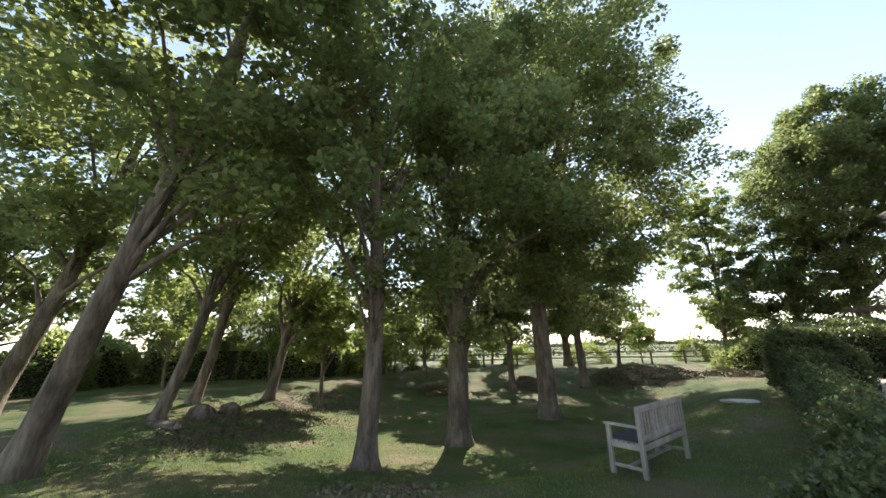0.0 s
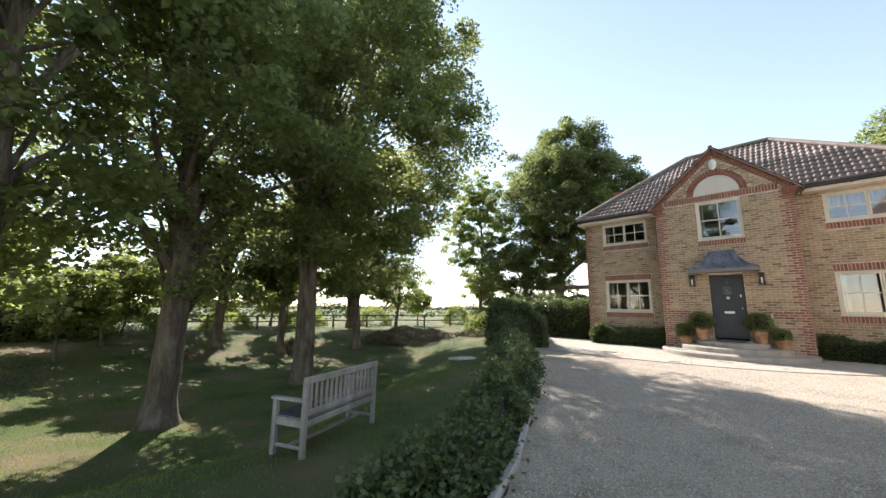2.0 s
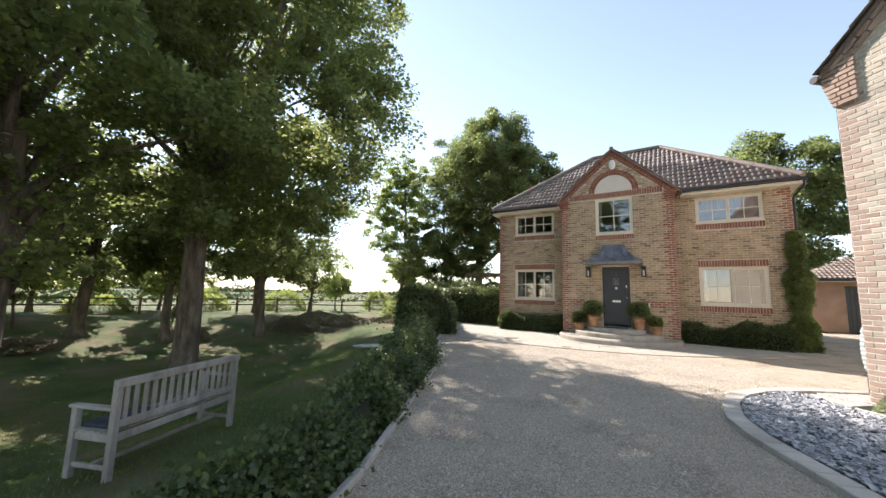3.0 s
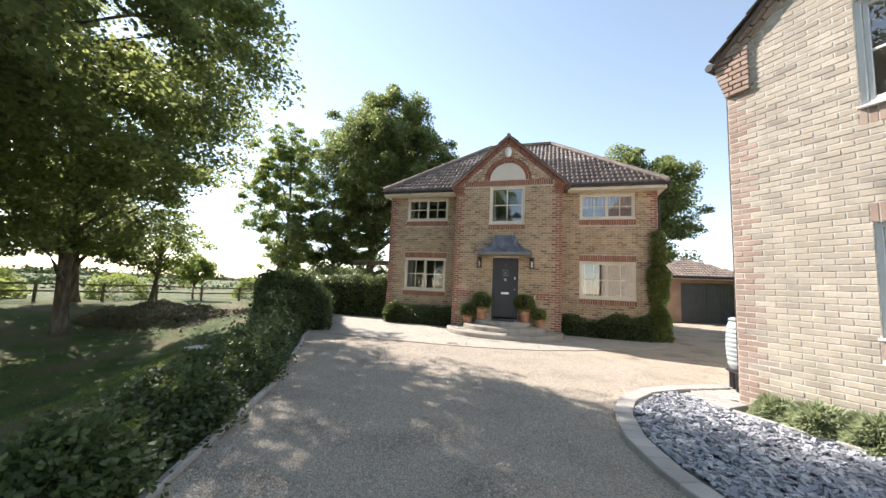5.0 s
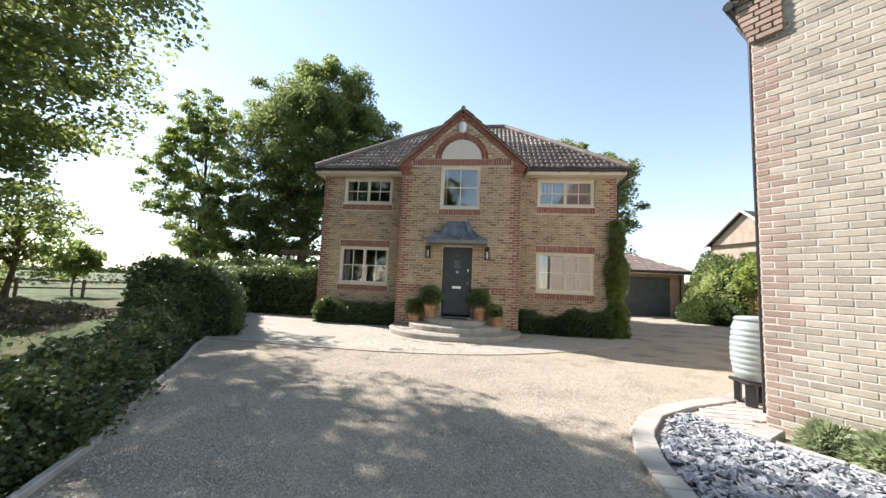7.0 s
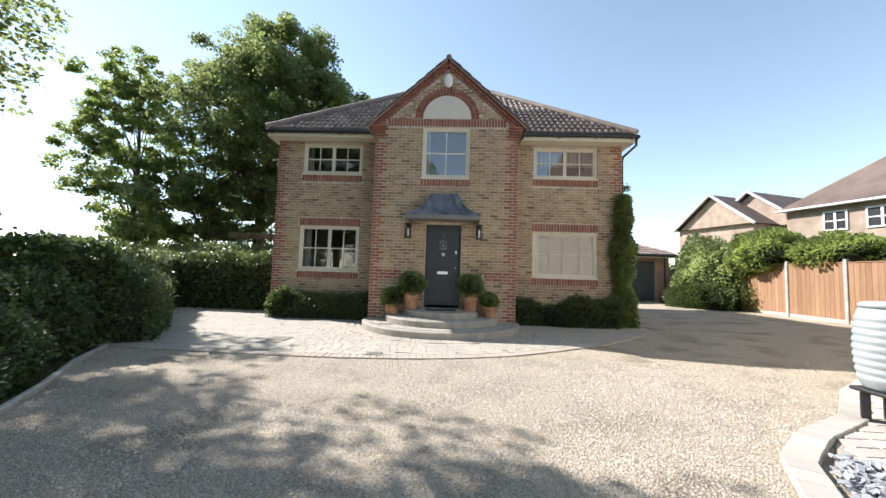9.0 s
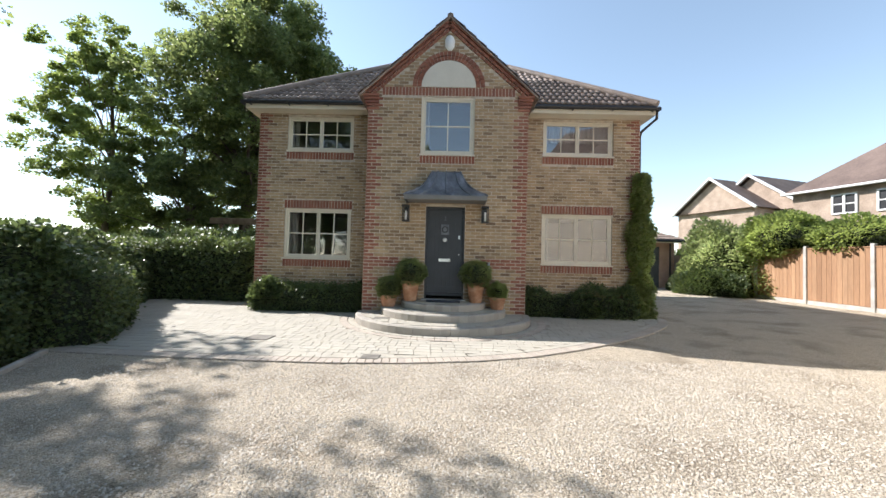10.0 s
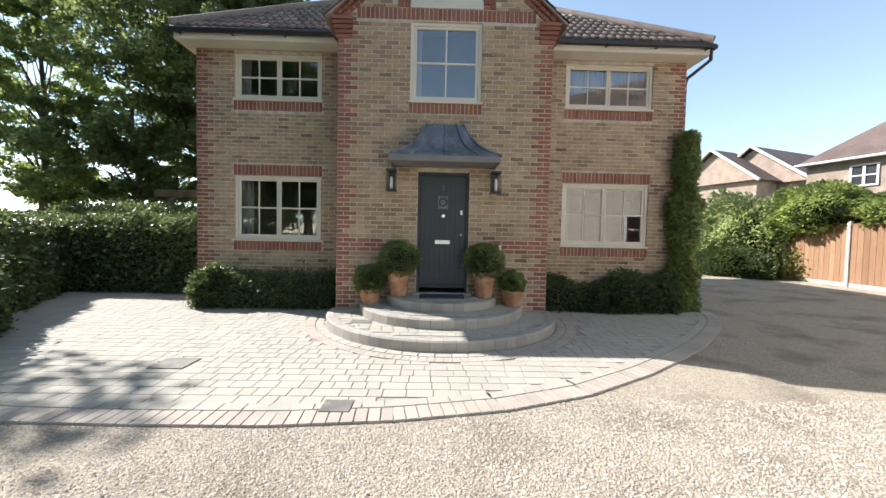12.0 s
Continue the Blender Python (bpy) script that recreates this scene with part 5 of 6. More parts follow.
def build_neighbour():
    X, Y, E = 3.90, -6.10, 5.0
    nb = thing("neighbour_house", "pale buff brick gabled house beside the slate bed", "house")
    wall = new("wall")
    wall.parent = nb
    D, W = 7.4, 9.0  # depth of the gable wall, length of the north wall
    win = [(-3.04, -1.3, 3.66, 4.95), (-3.06, -1.32, 1.1, 2.33)]
    slope = 0.86
    pk = Y - D / 2
    bm = bmesh.new()
    tw = Matrix.Translation((X, Y, 0)) @ Matrix.Rotation(radians(-90), 4, "Z")
    hs = [(-h[1], -h[0], h[2], h[3]) for h in win]
    wall_parts(wall_boxes(0, D, 0, E, hs, 0, 0.3), M["mortar"], wall, tw)
    ztop = E + slope * D / 2
    v = [bm.verts.new(p) for q in (0, 0.3) for p in ((0, q, E), (D, q, E), (D / 2, q, ztop))]
    bm.faces.new((v[0], v[1], v[2])), bm.faces.new((v[5], v[4], v[3])), bm.faces.new((v[1], v[4], v[5], v[2])), bm.faces.new((v[2], v[5], v[3], v[0]))
    for vv in bm.verts:
        vv.co = tw @ vv.co
    nwin = (3.3, 4.05, 1.2, 2.3)
    part("gable_masonry", bm, M["mortar"], wall, "mortar-jointed gable core")
    wall_parts(wall_boxes(X + 0.3, X + W, 0, E, [(X + nwin[0], X + nwin[1], nwin[2], nwin[3])], Y - 0.3, 0.3) + [(X + W - 0.3, Y - D, 0, X + W, Y - 0.3, E), (X + 0.3, Y - D, 0, X + W - 0.3, Y - D + 0.3, E)], M["mortar"], wall)
    sold = [(h[0] - 0.02, h[1] + 0.02, h[2] - 0.225, h[2]) for h in hs] + [(hs[1][0] - 0.02, hs[1][1] + 0.02, hs[1][3], hs[1][3] + 0.22)]
    rows = list(brick_rows(0, D, 0, ztop, hs + sold, lambda x, r: r * 0.075 < E - 0.3 and quoin([0, D], 0.16, 0.27)(x, r), lambda x, z: z < E or min(x, D - x) * slope > z - E + 0.12))
    for s in sold:
        rows += soldiers(s[0], s[1], s[2] + 0.006, s[3] - 0.006)
    lay(rows, wall, (1.6, 1.6), "pale", tw, seed=101, proud=0.005)
    tn = Matrix.Translation((X, Y, 0)) @ Matrix.Rotation(radians(180), 4, "Z")
    nh = [(-nwin[1], -nwin[0], nwin[2], nwin[3])]
    lay(list(brick_rows(-W, 0, 0, E, nh, lambda x, r: quoin([0], 0.16, 0.27)(x, r))), wall, (0, 90), "pale", tn, seed=103)
    for h, nm in zip(hs, ("upper", "lower")):
        w = build_window(h[0], h[1], h[2], h[3], 0, 2, 1, None, parent=nb)
        w.matrix_basis = tw
        for o in w.children_recursive:
            if o.data and o.name.split(".")[0] != "pane":
                o.data.materials[0] = M["white"]
    w = build_window(-nwin[1], -nwin[0], nwin[2], nwin[3], 0, 1, 1, None, parent=nb)
    w.matrix_basis = tn
    for o in w.children_recursive:
        if o.data and o.name.split(".")[0] != "pane":
            o.data.materials[0] = M["white"]
    boxpart("room_walls", (X + 0.9, Y - D + 0.5, 0.2, X + 1.0, Y - 0.5, E), M["plaster"], nb, bevel=0)
    boxpart("ceiling", (X + 0.3, Y - D + 0.3, E - 0.2, X + W - 0.3, Y - 0.3, E - 0.05), M["plaster"], nb, bevel=0)
    roof = new("roof")
    roof.parent = nb
    x0 = X - 0.09
    o = 0.13
    v = [(x0, Y + o, E - slope * o + 0.1), (x0, pk, ztop + 0.1), (x0, Y - D - o, E - slope * o + 0.1), (X + W + 0.2, Y + o, E - slope * o + 0.1), (X + W + 0.2, pk, ztop + 0.1), (X + W + 0.2, Y - D - o, E - slope * o + 0.1)]
    lowv = [(p[0], p[1], p[2] - 0.07) for p in v]
    raw("roof_deck", v + lowv, [(0, 3, 4, 1), (1, 4, 5, 2), (6, 7, 10, 9), (7, 8, 11, 10), (0, 1, 7, 6), (1, 2, 8, 7), (0, 6, 9, 3), (2, 5, 11, 8)], M["tile_island"], roof)
    upv = Vector((0, -(pk - Y - 0) + o, 0))
    u4 = Vector((0, -(D / 2 + o), slope * (D / 2 + o)))
    L4 = u4.length
    u4.normalize()
    roof_slope(roof, Vector((X + W + 0.1, Y + o, E - slope * o + 0.13)), Vector((-1, 0, 0)), u4, lambda u, vv: 0 < vv < L4 and 0 < u < W + 0.25, near=0)
    # raking bricks, corbel at the corner, gutter and pipes
    ang = math.atan(slope)
    vv, ff = [], []
    for row in range(2):
        for i in range(int(math.hypot(D / 2, D / 2 * slope) / 0.225)):
            k = len(vv)
            z0 = 0.02 - row * 0.085
            tr = tw @ Matrix.Translation((0, 0, E + 0.03)) @ Matrix.Rotation(-ang, 4, "Y")
            vv += [tr @ Vector(p) for p in BRICK_V(i * 0.225 + 0.1 * row, i * 0.225 + 0.215 + 0.1 * row, -0.06 + 0.02 * row, 0.01, z0 - 0.075, z0)]
            ff += [tuple(a + k for a in q) for q in BRICK_F]
    tagged(raw("raking_course", vv, ff, M["rose_island"], wall, "raking red bricks under the verge"), kind="stuff")
    vv, ff = [], []
    for i in range(10):
        step = 0.02 + 0.022 * min(i, 5)
        cuts = (-step, 0.1, 0.21, 0.3) if i % 2 else (-step, 0.05, 0.3)
        for c0, c1 in zip(cuts, cuts[1:]):
            k = len(vv)
            vv += [tw @ Vector(p) for p in BRICK_V(c0, c1 - 0.01, -0.05, 0.01, 4.4 + i * 0.075, 4.462 + i * 0.075)]
            ff += [tuple(a + k for a in q) for q in BRICK_F]
    tagged(raw("corbel", vv, ff, M["rose_island"], wall, "projecting red brick corbel"), kind="stuff")
    strip("gutter", [(x0 - 0.02, Y + o + 0.05, E - slope * o + 0.06), (X + W, Y + o + 0.05, E - slope * o + 0.06)], 0.06, M["black"], roof, "black half-round gutter")
    strip("downpipe", [(X + 0.1, Y + o + 0.02, 4.75), (X + 0.09, Y + 0.04, 4.5), (X + 0.09, Y + 0.035, 0.15)], 0.024, M["black"], roof, "black round downpipe")
    nb.matrix_basis = Matrix.Translation((3.94, -6.09, 0)) @ Matrix.Rotation(radians(40.5), 4, "Z") @ Matrix.Translation((-X, -Y, 0))


def build_far_house(name, x, y, w, d, h, rise, label, gable_front=False, roof="far_tile", walls="far_brick", rz=0.0, windows=(), hip=0.0):
    b = thing(name, label, "house", "", (x, y, 0))
    b.rotation_euler.z = rz
    boxpart("wall", (0, 0, 0, w, d, h), M[walls], b, bevel=0)
    o = 0.35
    rv = [(-o, -o, h), (w + o, -o, h), (w + o, d + o, h), (-o, d + o, h)]
    if gable_front:
        top = [(w / 2, -o, h + rise), (w / 2, d + o, h + rise)]
        faces = [(0, 4, 5, 3), (4, 1, 2, 5), (0, 3, 2, 1)]
        gb = [(0, 0.0, h), (w, 0.0, h), (w / 2, 0.0, h + rise - 0.3)]
        raw("gable", gb + [(p[0], p[1] + 0.2, p[2]) for p in gb], [(0, 1, 2), (5, 4, 3), (1, 4, 5, 2), (2, 5, 3, 0)], M[walls], b)
        for s in (0, 1):
            xe = -o if s == 0 else w + o
            strip("bargeboard", [(xe, -o - 0.02, h - 0.05), (w / 2, -o - 0.02, h + rise - 0.05)], 0.12, M["white"], b, "white bargeboard")
    else:
        top = [(hip - (o if not hip else 0), d / 2, h + rise), (w - hip + (o if not hip else 0), d / 2, h + rise)]
        faces = [(0, 1, 5, 4), (2, 3, 4, 5), (1, 2, 5), (3, 0, 4), (0, 3, 2, 1)]
        strip("gutter", [(-o, -o, h - 0.02), (w + o, -o, h - 0.02)], 0.07, M["white"], b, "white gutter")
    rf = new("roof")
    rf.parent = b
    v = rv + top
    raw("roof_deck", v, faces, M[roof], rf)
    for wx, wz, ww, wh in windows:
        wi = new("window")
        wi.parent = b
        boxpart("pane", (wx, -0.02, wz, wx + ww, 0.0 - 0.002, wz + wh), M["black"], wi, "dark glass", bevel=0)
        for dims in ((wx - 0.08, -0.06, wz - 0.08, wx, -0.003, wz + wh + 0.08), (wx + ww, -0.06, wz - 0.08, wx + ww + 0.08, -0.003, wz + wh + 0.08), (wx, -0.06, wz + wh, wx + ww, -0.003, wz + wh + 0.08), (wx, -0.06, wz - 0.08, wx + ww, -0.003, wz), (wx + ww / 2 - 0.05, -0.06, wz, wx + ww / 2 + 0.05, -0.021, wz + wh), (wx, -0.05, wz + wh / 2 - 0.03, wx + ww / 2 - 0.05, -0.021, wz + wh / 2 + 0.03), (wx + ww / 2 + 0.05, -0.05, wz + wh / 2 - 0.03, wx + ww, -0.021, wz + wh / 2 + 0.03)):
            boxpart("frame", dims, M["white"], wi, bevel=0)
    return b


def build_bench():
    b = thing("bench", "weathered grey teak garden bench with slatted back, on the lawn", "bench")
    L, H, Dp = 1.5, 0.9, 0.5
    # local: x along the back, y towards the seat's front, back at y = 0
    def P(name, dims, label="", m=None, bevel=0.006):
        return boxpart(name, dims, M["teak"], b, label, bevel, m)
    for x in (0, L - 0.06):
        P("back_leg", (x, 0, 0, x + 0.06, 0.06, H - 0.02))
        P("front_leg", (x, Dp - 0.06, 0, x + 0.06, Dp, 0.62))
        P("arm", (x - 0.01, 0.04, 0.62, x + 0.07, Dp + 0.03, 0.65))
        P("side_rail", (x + 0.012, 0.06, 0.34, x + 0.048, Dp - 0.06, 0.41))
        P("stretcher", (x + 0.015, 0.06, 0.10, x + 0.045, Dp - 0.06, 0.14))
    P("top_rail", (-0.01, -0.01, H - 0.075, L + 0.01, 0.045, H))
    P("lower_rail", (0.06, 0.005, 0.46, L - 0.06, 0.04, 0.53))
    P("back_rail", (0.06, 0.01, 0.34, L - 0.06, 0.045, 0.41))
    P("front_rail", (0.06, Dp - 0.05, 0.34, L - 0.06, Dp - 0.015, 0.41))
    P("centre_stretcher", (0.045, Dp / 2 - 0.02, 0.10, L - 0.045, Dp / 2 + 0.02, 0.14))
    n = 15
    for i in range(n):
        x = 0.06 + (L - 0.12) * (i + 0.5) / n
        P("back_slat", (x - 0.022, 0.012, 0.532, x + 0.022, 0.030, H - 0.077), bevel=0.003)
    for i in range(6):
        y = 0.06 + i * 0.07
        P("seat_slat", (0.0, y, 0.412, L, y + 0.055, 0.432), bevel=0.004)
    A, B = Vector((-2.58, -12.42, 0)), Vector((-3.16, -11.04, 0))
    d = (B - A).normalized()
    z = (ground_z(A.x, A.y) + ground_z(B.x, B.y)) / 2 - 0.01
    side = Vector((-d.y, d.x, 0))  # towards the lawn
    m = Matrix((d, side, Vector((0, 0, 1)))).transposed().to_4x4()
    m.translation = (A.x, A.y, z)
    b.matrix_world = m
    c = thing("cushion", "dark grey seat cushion on the garden bench", "cushion")
    boxpart("pad", (0.06, 0.08, 0.434, 0.62, Dp - 0.03, 0.47), M["cushion"], c, bevel=0.015)
    c.matrix_world = m


def build_fence():
    f = thing("paddock_fence", "dark weathered post-and-rail fence between lawn and fields", "fence")
    line = [(-34.0, -30.0), (-29.6, -14.0), (-27.0, -5.0), (-24.3, 2.7), (-21.8, 10.2), (-18.0, 21.0)]
    pts = []
    for a, b in zip(line, line[1:]):
        n = max(1, round(math.dist(a, b) / 2.7))
        pts += [(a[0] + (b[0] - a[0]) * i / n, a[1] + (b[1] - a[1]) * i / n) for i in range(n)]
    pts.append(line[-1])
    for i, (x, y) in enumerate(pts):
        z = ground_z(x, y)
        boxpart("post", (x - 0.06, y - 0.06, z - 0.2, x + 0.06, y + 0.06, z + 1.08), M["wood_dark"], f, bevel=0.01)
        if i + 1 < len(pts):
            x2, y2 = pts[i + 1]
            z2 = ground_z(x2, y2)
            for h in (0.95, 0.55):
                d = Vector((x2 - x, y2 - y, z2 - z))
                m = Matrix.Translation((x, y, z + h)) @ d.to_track_quat("X", "Z").to_matrix().to_4x4()
                boxpart("rail", (0.062, -0.02, -0.045, d.length - 0.062, 0.02, 0.045), M["wood_dark"], f, bevel=0.004, m=m)


def build_side_fence():
    f = thing("timber_fence", "orange-brown close-boarded fence with pale concrete posts", "fence")
    X, y = 11.55, 9.2
    while y > -6.5:
        boxpart("fence_post", (X - 0.05, y - 0.05, 0.1, X + 0.05, y + 0.05, 2.06), M["concrete"], f, "pale concrete post", bevel=0.008)
        boxpart("gravel_board", (X - 0.02, y - 1.78, 0.12, X + 0.02, y - 0.052, 0.32), M["concrete"], f, bevel=0.004)
        for i in range(12):
            a = y - 0.055 - i * 0.144
            boxpart("fence_board", (X - 0.012, a - 0.143, 0.325, X + 0.006, a - 0.003, 1.95), M["fence_object"], f, bevel=0.003)
        boxpart("capping_rail", (X - 0.03, y - 1.78, 1.952, X + 0.03, y - 0.052, 1.985), M["fence_object"], f, bevel=0.004)
        y -= 1.83


def build_garage():
    g = thing("garage", "brick garage with dark double doors and a tiled roof", "garage", "", (8.25, 9.9, 0.15))
    wall = new("wall")
    wall.parent = g
    bm = bmesh.new()
    bm.free()
    wall_parts(wall_boxes(-1.4, 3.0, 0, 2.35, [(-0.1, 2.3, -0.1, 2.1)], 0, 0.3) + [(-1.4, 0.3, 0, -1.1, 5.5, 2.35), (2.7, 0.3, 0, 3.0, 5.5, 2.35), (-1.1, 5.2, 0, 2.7, 5.5, 2.35)], M["far_brick"], wall)
    for a, b in ((-0.1, 1.095), (1.105, 2.3)):
        d = new("garage_door")
        d.parent = g
        n = 8
        for i in range(n):
            p = a + (b - a) * i / n
            boxpart("door_board", (p + 0.003, 0.06, 0.02, p + (b - a) / n - 0.003, 0.1, 2.08), M["garage"], d, bevel=0.003)
    roof = new("roof")
    roof.parent = g
    v = [(-1.8, -0.45, 2.4), (3.35, -0.45, 2.4), (3.35, 5.9, 2.4), (-1.8, 5.9, 2.4), (0.75, 2.3, 3.6), (0.8, 3.2, 3.6)]
    raw("roof_deck", v, [(0, 1, 4), (1, 2, 5, 4), (2, 3, 5), (3, 0, 4, 5), (3, 2, 1, 0)], M["tile_island"], roof)
    up = Vector((0, 2.75, 1.2))
    L = up.length
    up.normalize()
    roof_slope(roof, Vector((-1.8, -0.45, 2.42)), Vector((1, 0, 0)), up, lambda u, w: 0 < w < L and 2.55 * w / L < u < 5.15 - 2.6 * w / L, near=0)
    boxpart("fascia", (-1.75, -0.44, 2.26, 3.3, -0.41, 2.39), M["cream"], roof)
    strip("gutter", [(-1.8, -0.5, 2.36), (3.35, -0.5, 2.36)], 0.055, M["black"], roof)
    strip("downpipe", [(2.75, -0.08, 2.3), (2.75, -0.08, 0.05)], 0.034, M["black"], roof)
    gw = thing("garden_wall", "pale rendered garden wall beside the garage", "wall")
    boxpart("masonry", (11.75, 9.5, 0, 11.95, 15.0, 1.85), M["render"], gw, "pale rendered wall face")
    pg = thing("pergola", "weathered timber pergola behind the laurel hedge", "pergola")
    for x in (-8.6, -6.6, -5.0):
        boxpart("pergola_post", (x - 0.06, 5.4, -0.4, x + 0.06, 5.52, 2.45), M["wood_dark"], pg, bevel=0.008)
    boxpart("pergola_beam", (-9.0, 5.36, 2.45, -4.86, 5.5, 2.68), M["wood_dark"], pg, bevel=0.01)


def build_butt():
    w = thing("water_butt", "pale grey-green ribbed plastic water butt at the brick corner", "water butt", "", (4.38, -5.27, 0.035))
    w.scale = (0.84, 0.84, 0.91)
    st = new("stand")
    st.parent = w
    st["label"] = "black plastic butt stand"
    bm = bmesh.new()
    for a in range(4):
        m = Matrix.Rotation(math.pi / 2 * a + 0.78, 4, "Z")
        box(bm, -0.07, 0.17, 0, 0.07, 0.25, 0.3, 0.01, m)
    box(bm, -0.24, -0.24, 0.29, 0.24, 0.24, 0.33, 0.015)
    part("stand_frame", bm, M["black"], st)
    bm = bmesh.new()
    rings = [(0.2, 0.33), (0.235, 0.36)]
    z = 0.42
    while z < 1.08:
        k = (z - 0.36) / 0.72
        r = 0.25 + 0.035 * math.sin(math.pi * k)
        rings += [(r, z), (r + 0.012, z + 0.02), (r + 0.012, z + 0.045), (r, z + 0.06)]
        z += 0.075
    rings += [(0.25, 1.12), (0.22, 1.17)]
    lathe(bm, rings, 32)
    part("barrel", bm, M["butt"], w, "ribbed barrel")
    bm = bmesh.new()
    lathe(bm, [(0.235, 1.165), (0.24, 1.2), (0.2, 1.225), (0.05, 1.235)], 32)
    part("lid", bm, M["butt"], w, "pale domed lid")


def build_pot(x, y, z, r, h, ball, label, plabel, seed):
    p = thing("plant_pot", label, "plant pot", "pots by the front door", (x, y, z))
    bm = bmesh.new()
    lathe(bm, [(r * 0.68, 0), (r * 0.72, 0.01), (r * 0.97, h * 0.84), (r * 1.05, h * 0.85), (r * 1.06, h * 0.99), (r * 1.0, h), (r * 0.93, h * 0.98), (r * 0.9, h * 0.85), (0.01, h * 0.85)], 28)
    part("pot", bm, M["terra"], p, "terracotta pot with a rolled rim")
    b = build_bush(x, y, z + h * 0.86 + ball * 0.70, ball, ball, ball * 0.92, 7500, plabel, seed, 0.03, "climber", "potted_shrub", "shrub", full=True)
    tubes("stem", [[(Vector((0, 0, -ball * 0.95)), 0.03), (Vector((0, 0, 0)), 0.015)]], M["bark"], b, 6)
    b["group"] = "shrubs in pots by the front door"


RIM = [(-5.6, -3.36), (-4.9, -3.4), (-3.85, -3.46), (-3.1, -3.5), (-2.3, -3.52), (-1.35, -3.52), (-0.4, -3.43), (0.5, -3.25), (1.3, -2.96), (2.2, -2.43), (3.0, -1.86), (3.6, -1.38), (4.15, -0.87), (4.7, -0.3), (5.1, 0.25), (5.3, 0.7), (5.35, 1.0)]


def inner_y(x):
    """Where the field of the paving begins, inside its border."""
    pts = [(a[0] - 0.34 * (b[1] - a[1]) / math.dist(a, b), a[1] + 0.34 * (b[0] - a[0]) / math.dist(a, b)) for a, b in zip(RIM, RIM[1:])]
    return float(np.interp(x, [p[0] for p in pts], [p[1] for p in pts], right=9))


def rim_walk(step):
    """Points along the paving's outer edge at even steps."""
    cum = np.concatenate([[0], np.cumsum([math.dist(a, b) for a, b in zip(RIM, RIM[1:])])])
    s = np.arange(0, cum[-1], step)
    return list(zip(np.interp(s, cum, [p[0] for p in RIM]), np.interp(s, cum, [p[1] for p in RIM])))


def build_paving():
    pv = tagged(new("pavement"), "pale tumbled block paving before the house with curved border", "paving", kind="structure")
    poly = [(p[0], p[1], 0.008) for p in RIM] + [(5.35, 1.09, 0.008), (-4.85, 1.09, 0.008), (-4.9, 1.9, 0.008), (-8.0, 1.9, 0.008), (-6.9, -0.2, 0.008), (-5.9, -1.8, 0.008)]
    raw("paving_bed", poly, [tuple(range(len(poly)))], M["joint"], pv, "sand joints between the blocks")
    rnd = random.Random(77)
    blocks = []
    y = -3.35
    row = 0
    while y < 1.95:
        hgt = 0.155
        x = -8.6 + rnd.uniform(0, 0.2)
        while x < 5.2:
            w = rnd.choice((0.13, 0.17, 0.21, 0.24))
            cx, cy = x + w / 2, y + hgt / 2
            inside = cy > inner_y(cx) - 0.02 and max(-8.0, edge_x(cy) + 0.1) < cx < 5.2
            step = math.hypot(cx, cy) < 2.2 and cy < 0.1
            if inside and not step and not (abs(cx) < BAY and cy > 0) and cy < (1.0 if cx > -4.9 else 2.0):
                blocks.append((x, y, w, hgt, rnd.uniform(-0.012, 0.012)))
            x += w
        y += hgt
        row += 1
    V = lambda x, y, w, h: [(x + 0.002, y + 0.002, 0.0), (x + w - 0.002, y + 0.002, 0.0), (x + w - 0.002, y + h - 0.002, 0.0), (x + 0.002, y + h - 0.002, 0.0), (x + 0.005, y + 0.005, 0.016), (x + w - 0.005, y + 0.005, 0.016), (x + w - 0.005, y + h - 0.005, 0.016), (x + 0.005, y + h - 0.005, 0.016)]
    FF = [(4, 5, 6, 7), (0, 1, 5, 4), (1, 2, 6, 5), (2, 3, 7, 6), (3, 0, 4, 7)]
    blocks.sort(key=lambda b: math.hypot(b[0] + 0.5, b[1] + 3.2))
    PAVE.append((pv, blocks[:300], V, FF))
    v, f = [], []
    for b in blocks[300:]:
        k = len(v)
        m = Matrix.Translation((b[0], b[1], 0)) @ Matrix.Rotation(b[4], 4, "Z")
        v += [m @ Vector(p) for p in V(0, 0, b[2], b[3])]
        f += [tuple(i + k for i in q) for q in FF]
    tagged(raw("paving_blocks", v, f, M["paver_island"], pv, "tumbled pale paving blocks"), kind="stuff")
    # borders: round the paving, round the steps
    for d0, d1, w, key in ((0.0, 0.205, 0.1, "edge"), (0.215, 0.33, 0.19, "paver")):
        pts = rim_walk(w)
        v, f = [], []
        for (x0, y0), (x1, y1) in zip(pts, pts[1:]):
            t = Vector((x1 - x0, y1 - y0)).normalized()
            q = Vector((-t.y, t.x))
            k = len(v)
            for z, g2 in ((0.0, 0.0), (0.0205, 0.003)):
                for d, px, py, e in ((d0 + g2, x0, y0, 0.003 + g2), (d1 - g2, x0, y0, 0.003 + g2), (d1 - g2, x1, y1, -0.003 - g2), (d0 + g2, x1, y1, -0.003 - g2)):
                    v.append((px + q.x * d + t.x * e, py + q.y * d + t.y * e, z))
            f += [(k + 7, k + 6, k + 5, k + 4), (k, k + 1, k + 5, k + 4), (k + 1, k + 2, k + 6, k + 5), (k + 2, k + 3, k + 7, k + 6), (k + 3, k, k + 4, k + 7)]
        tagged(raw("border_blocks", v, f, M[key + "_island"], pv, "border of sandy pink blocks" if key == "edge" else "border of pale blocks"), kind="stuff")
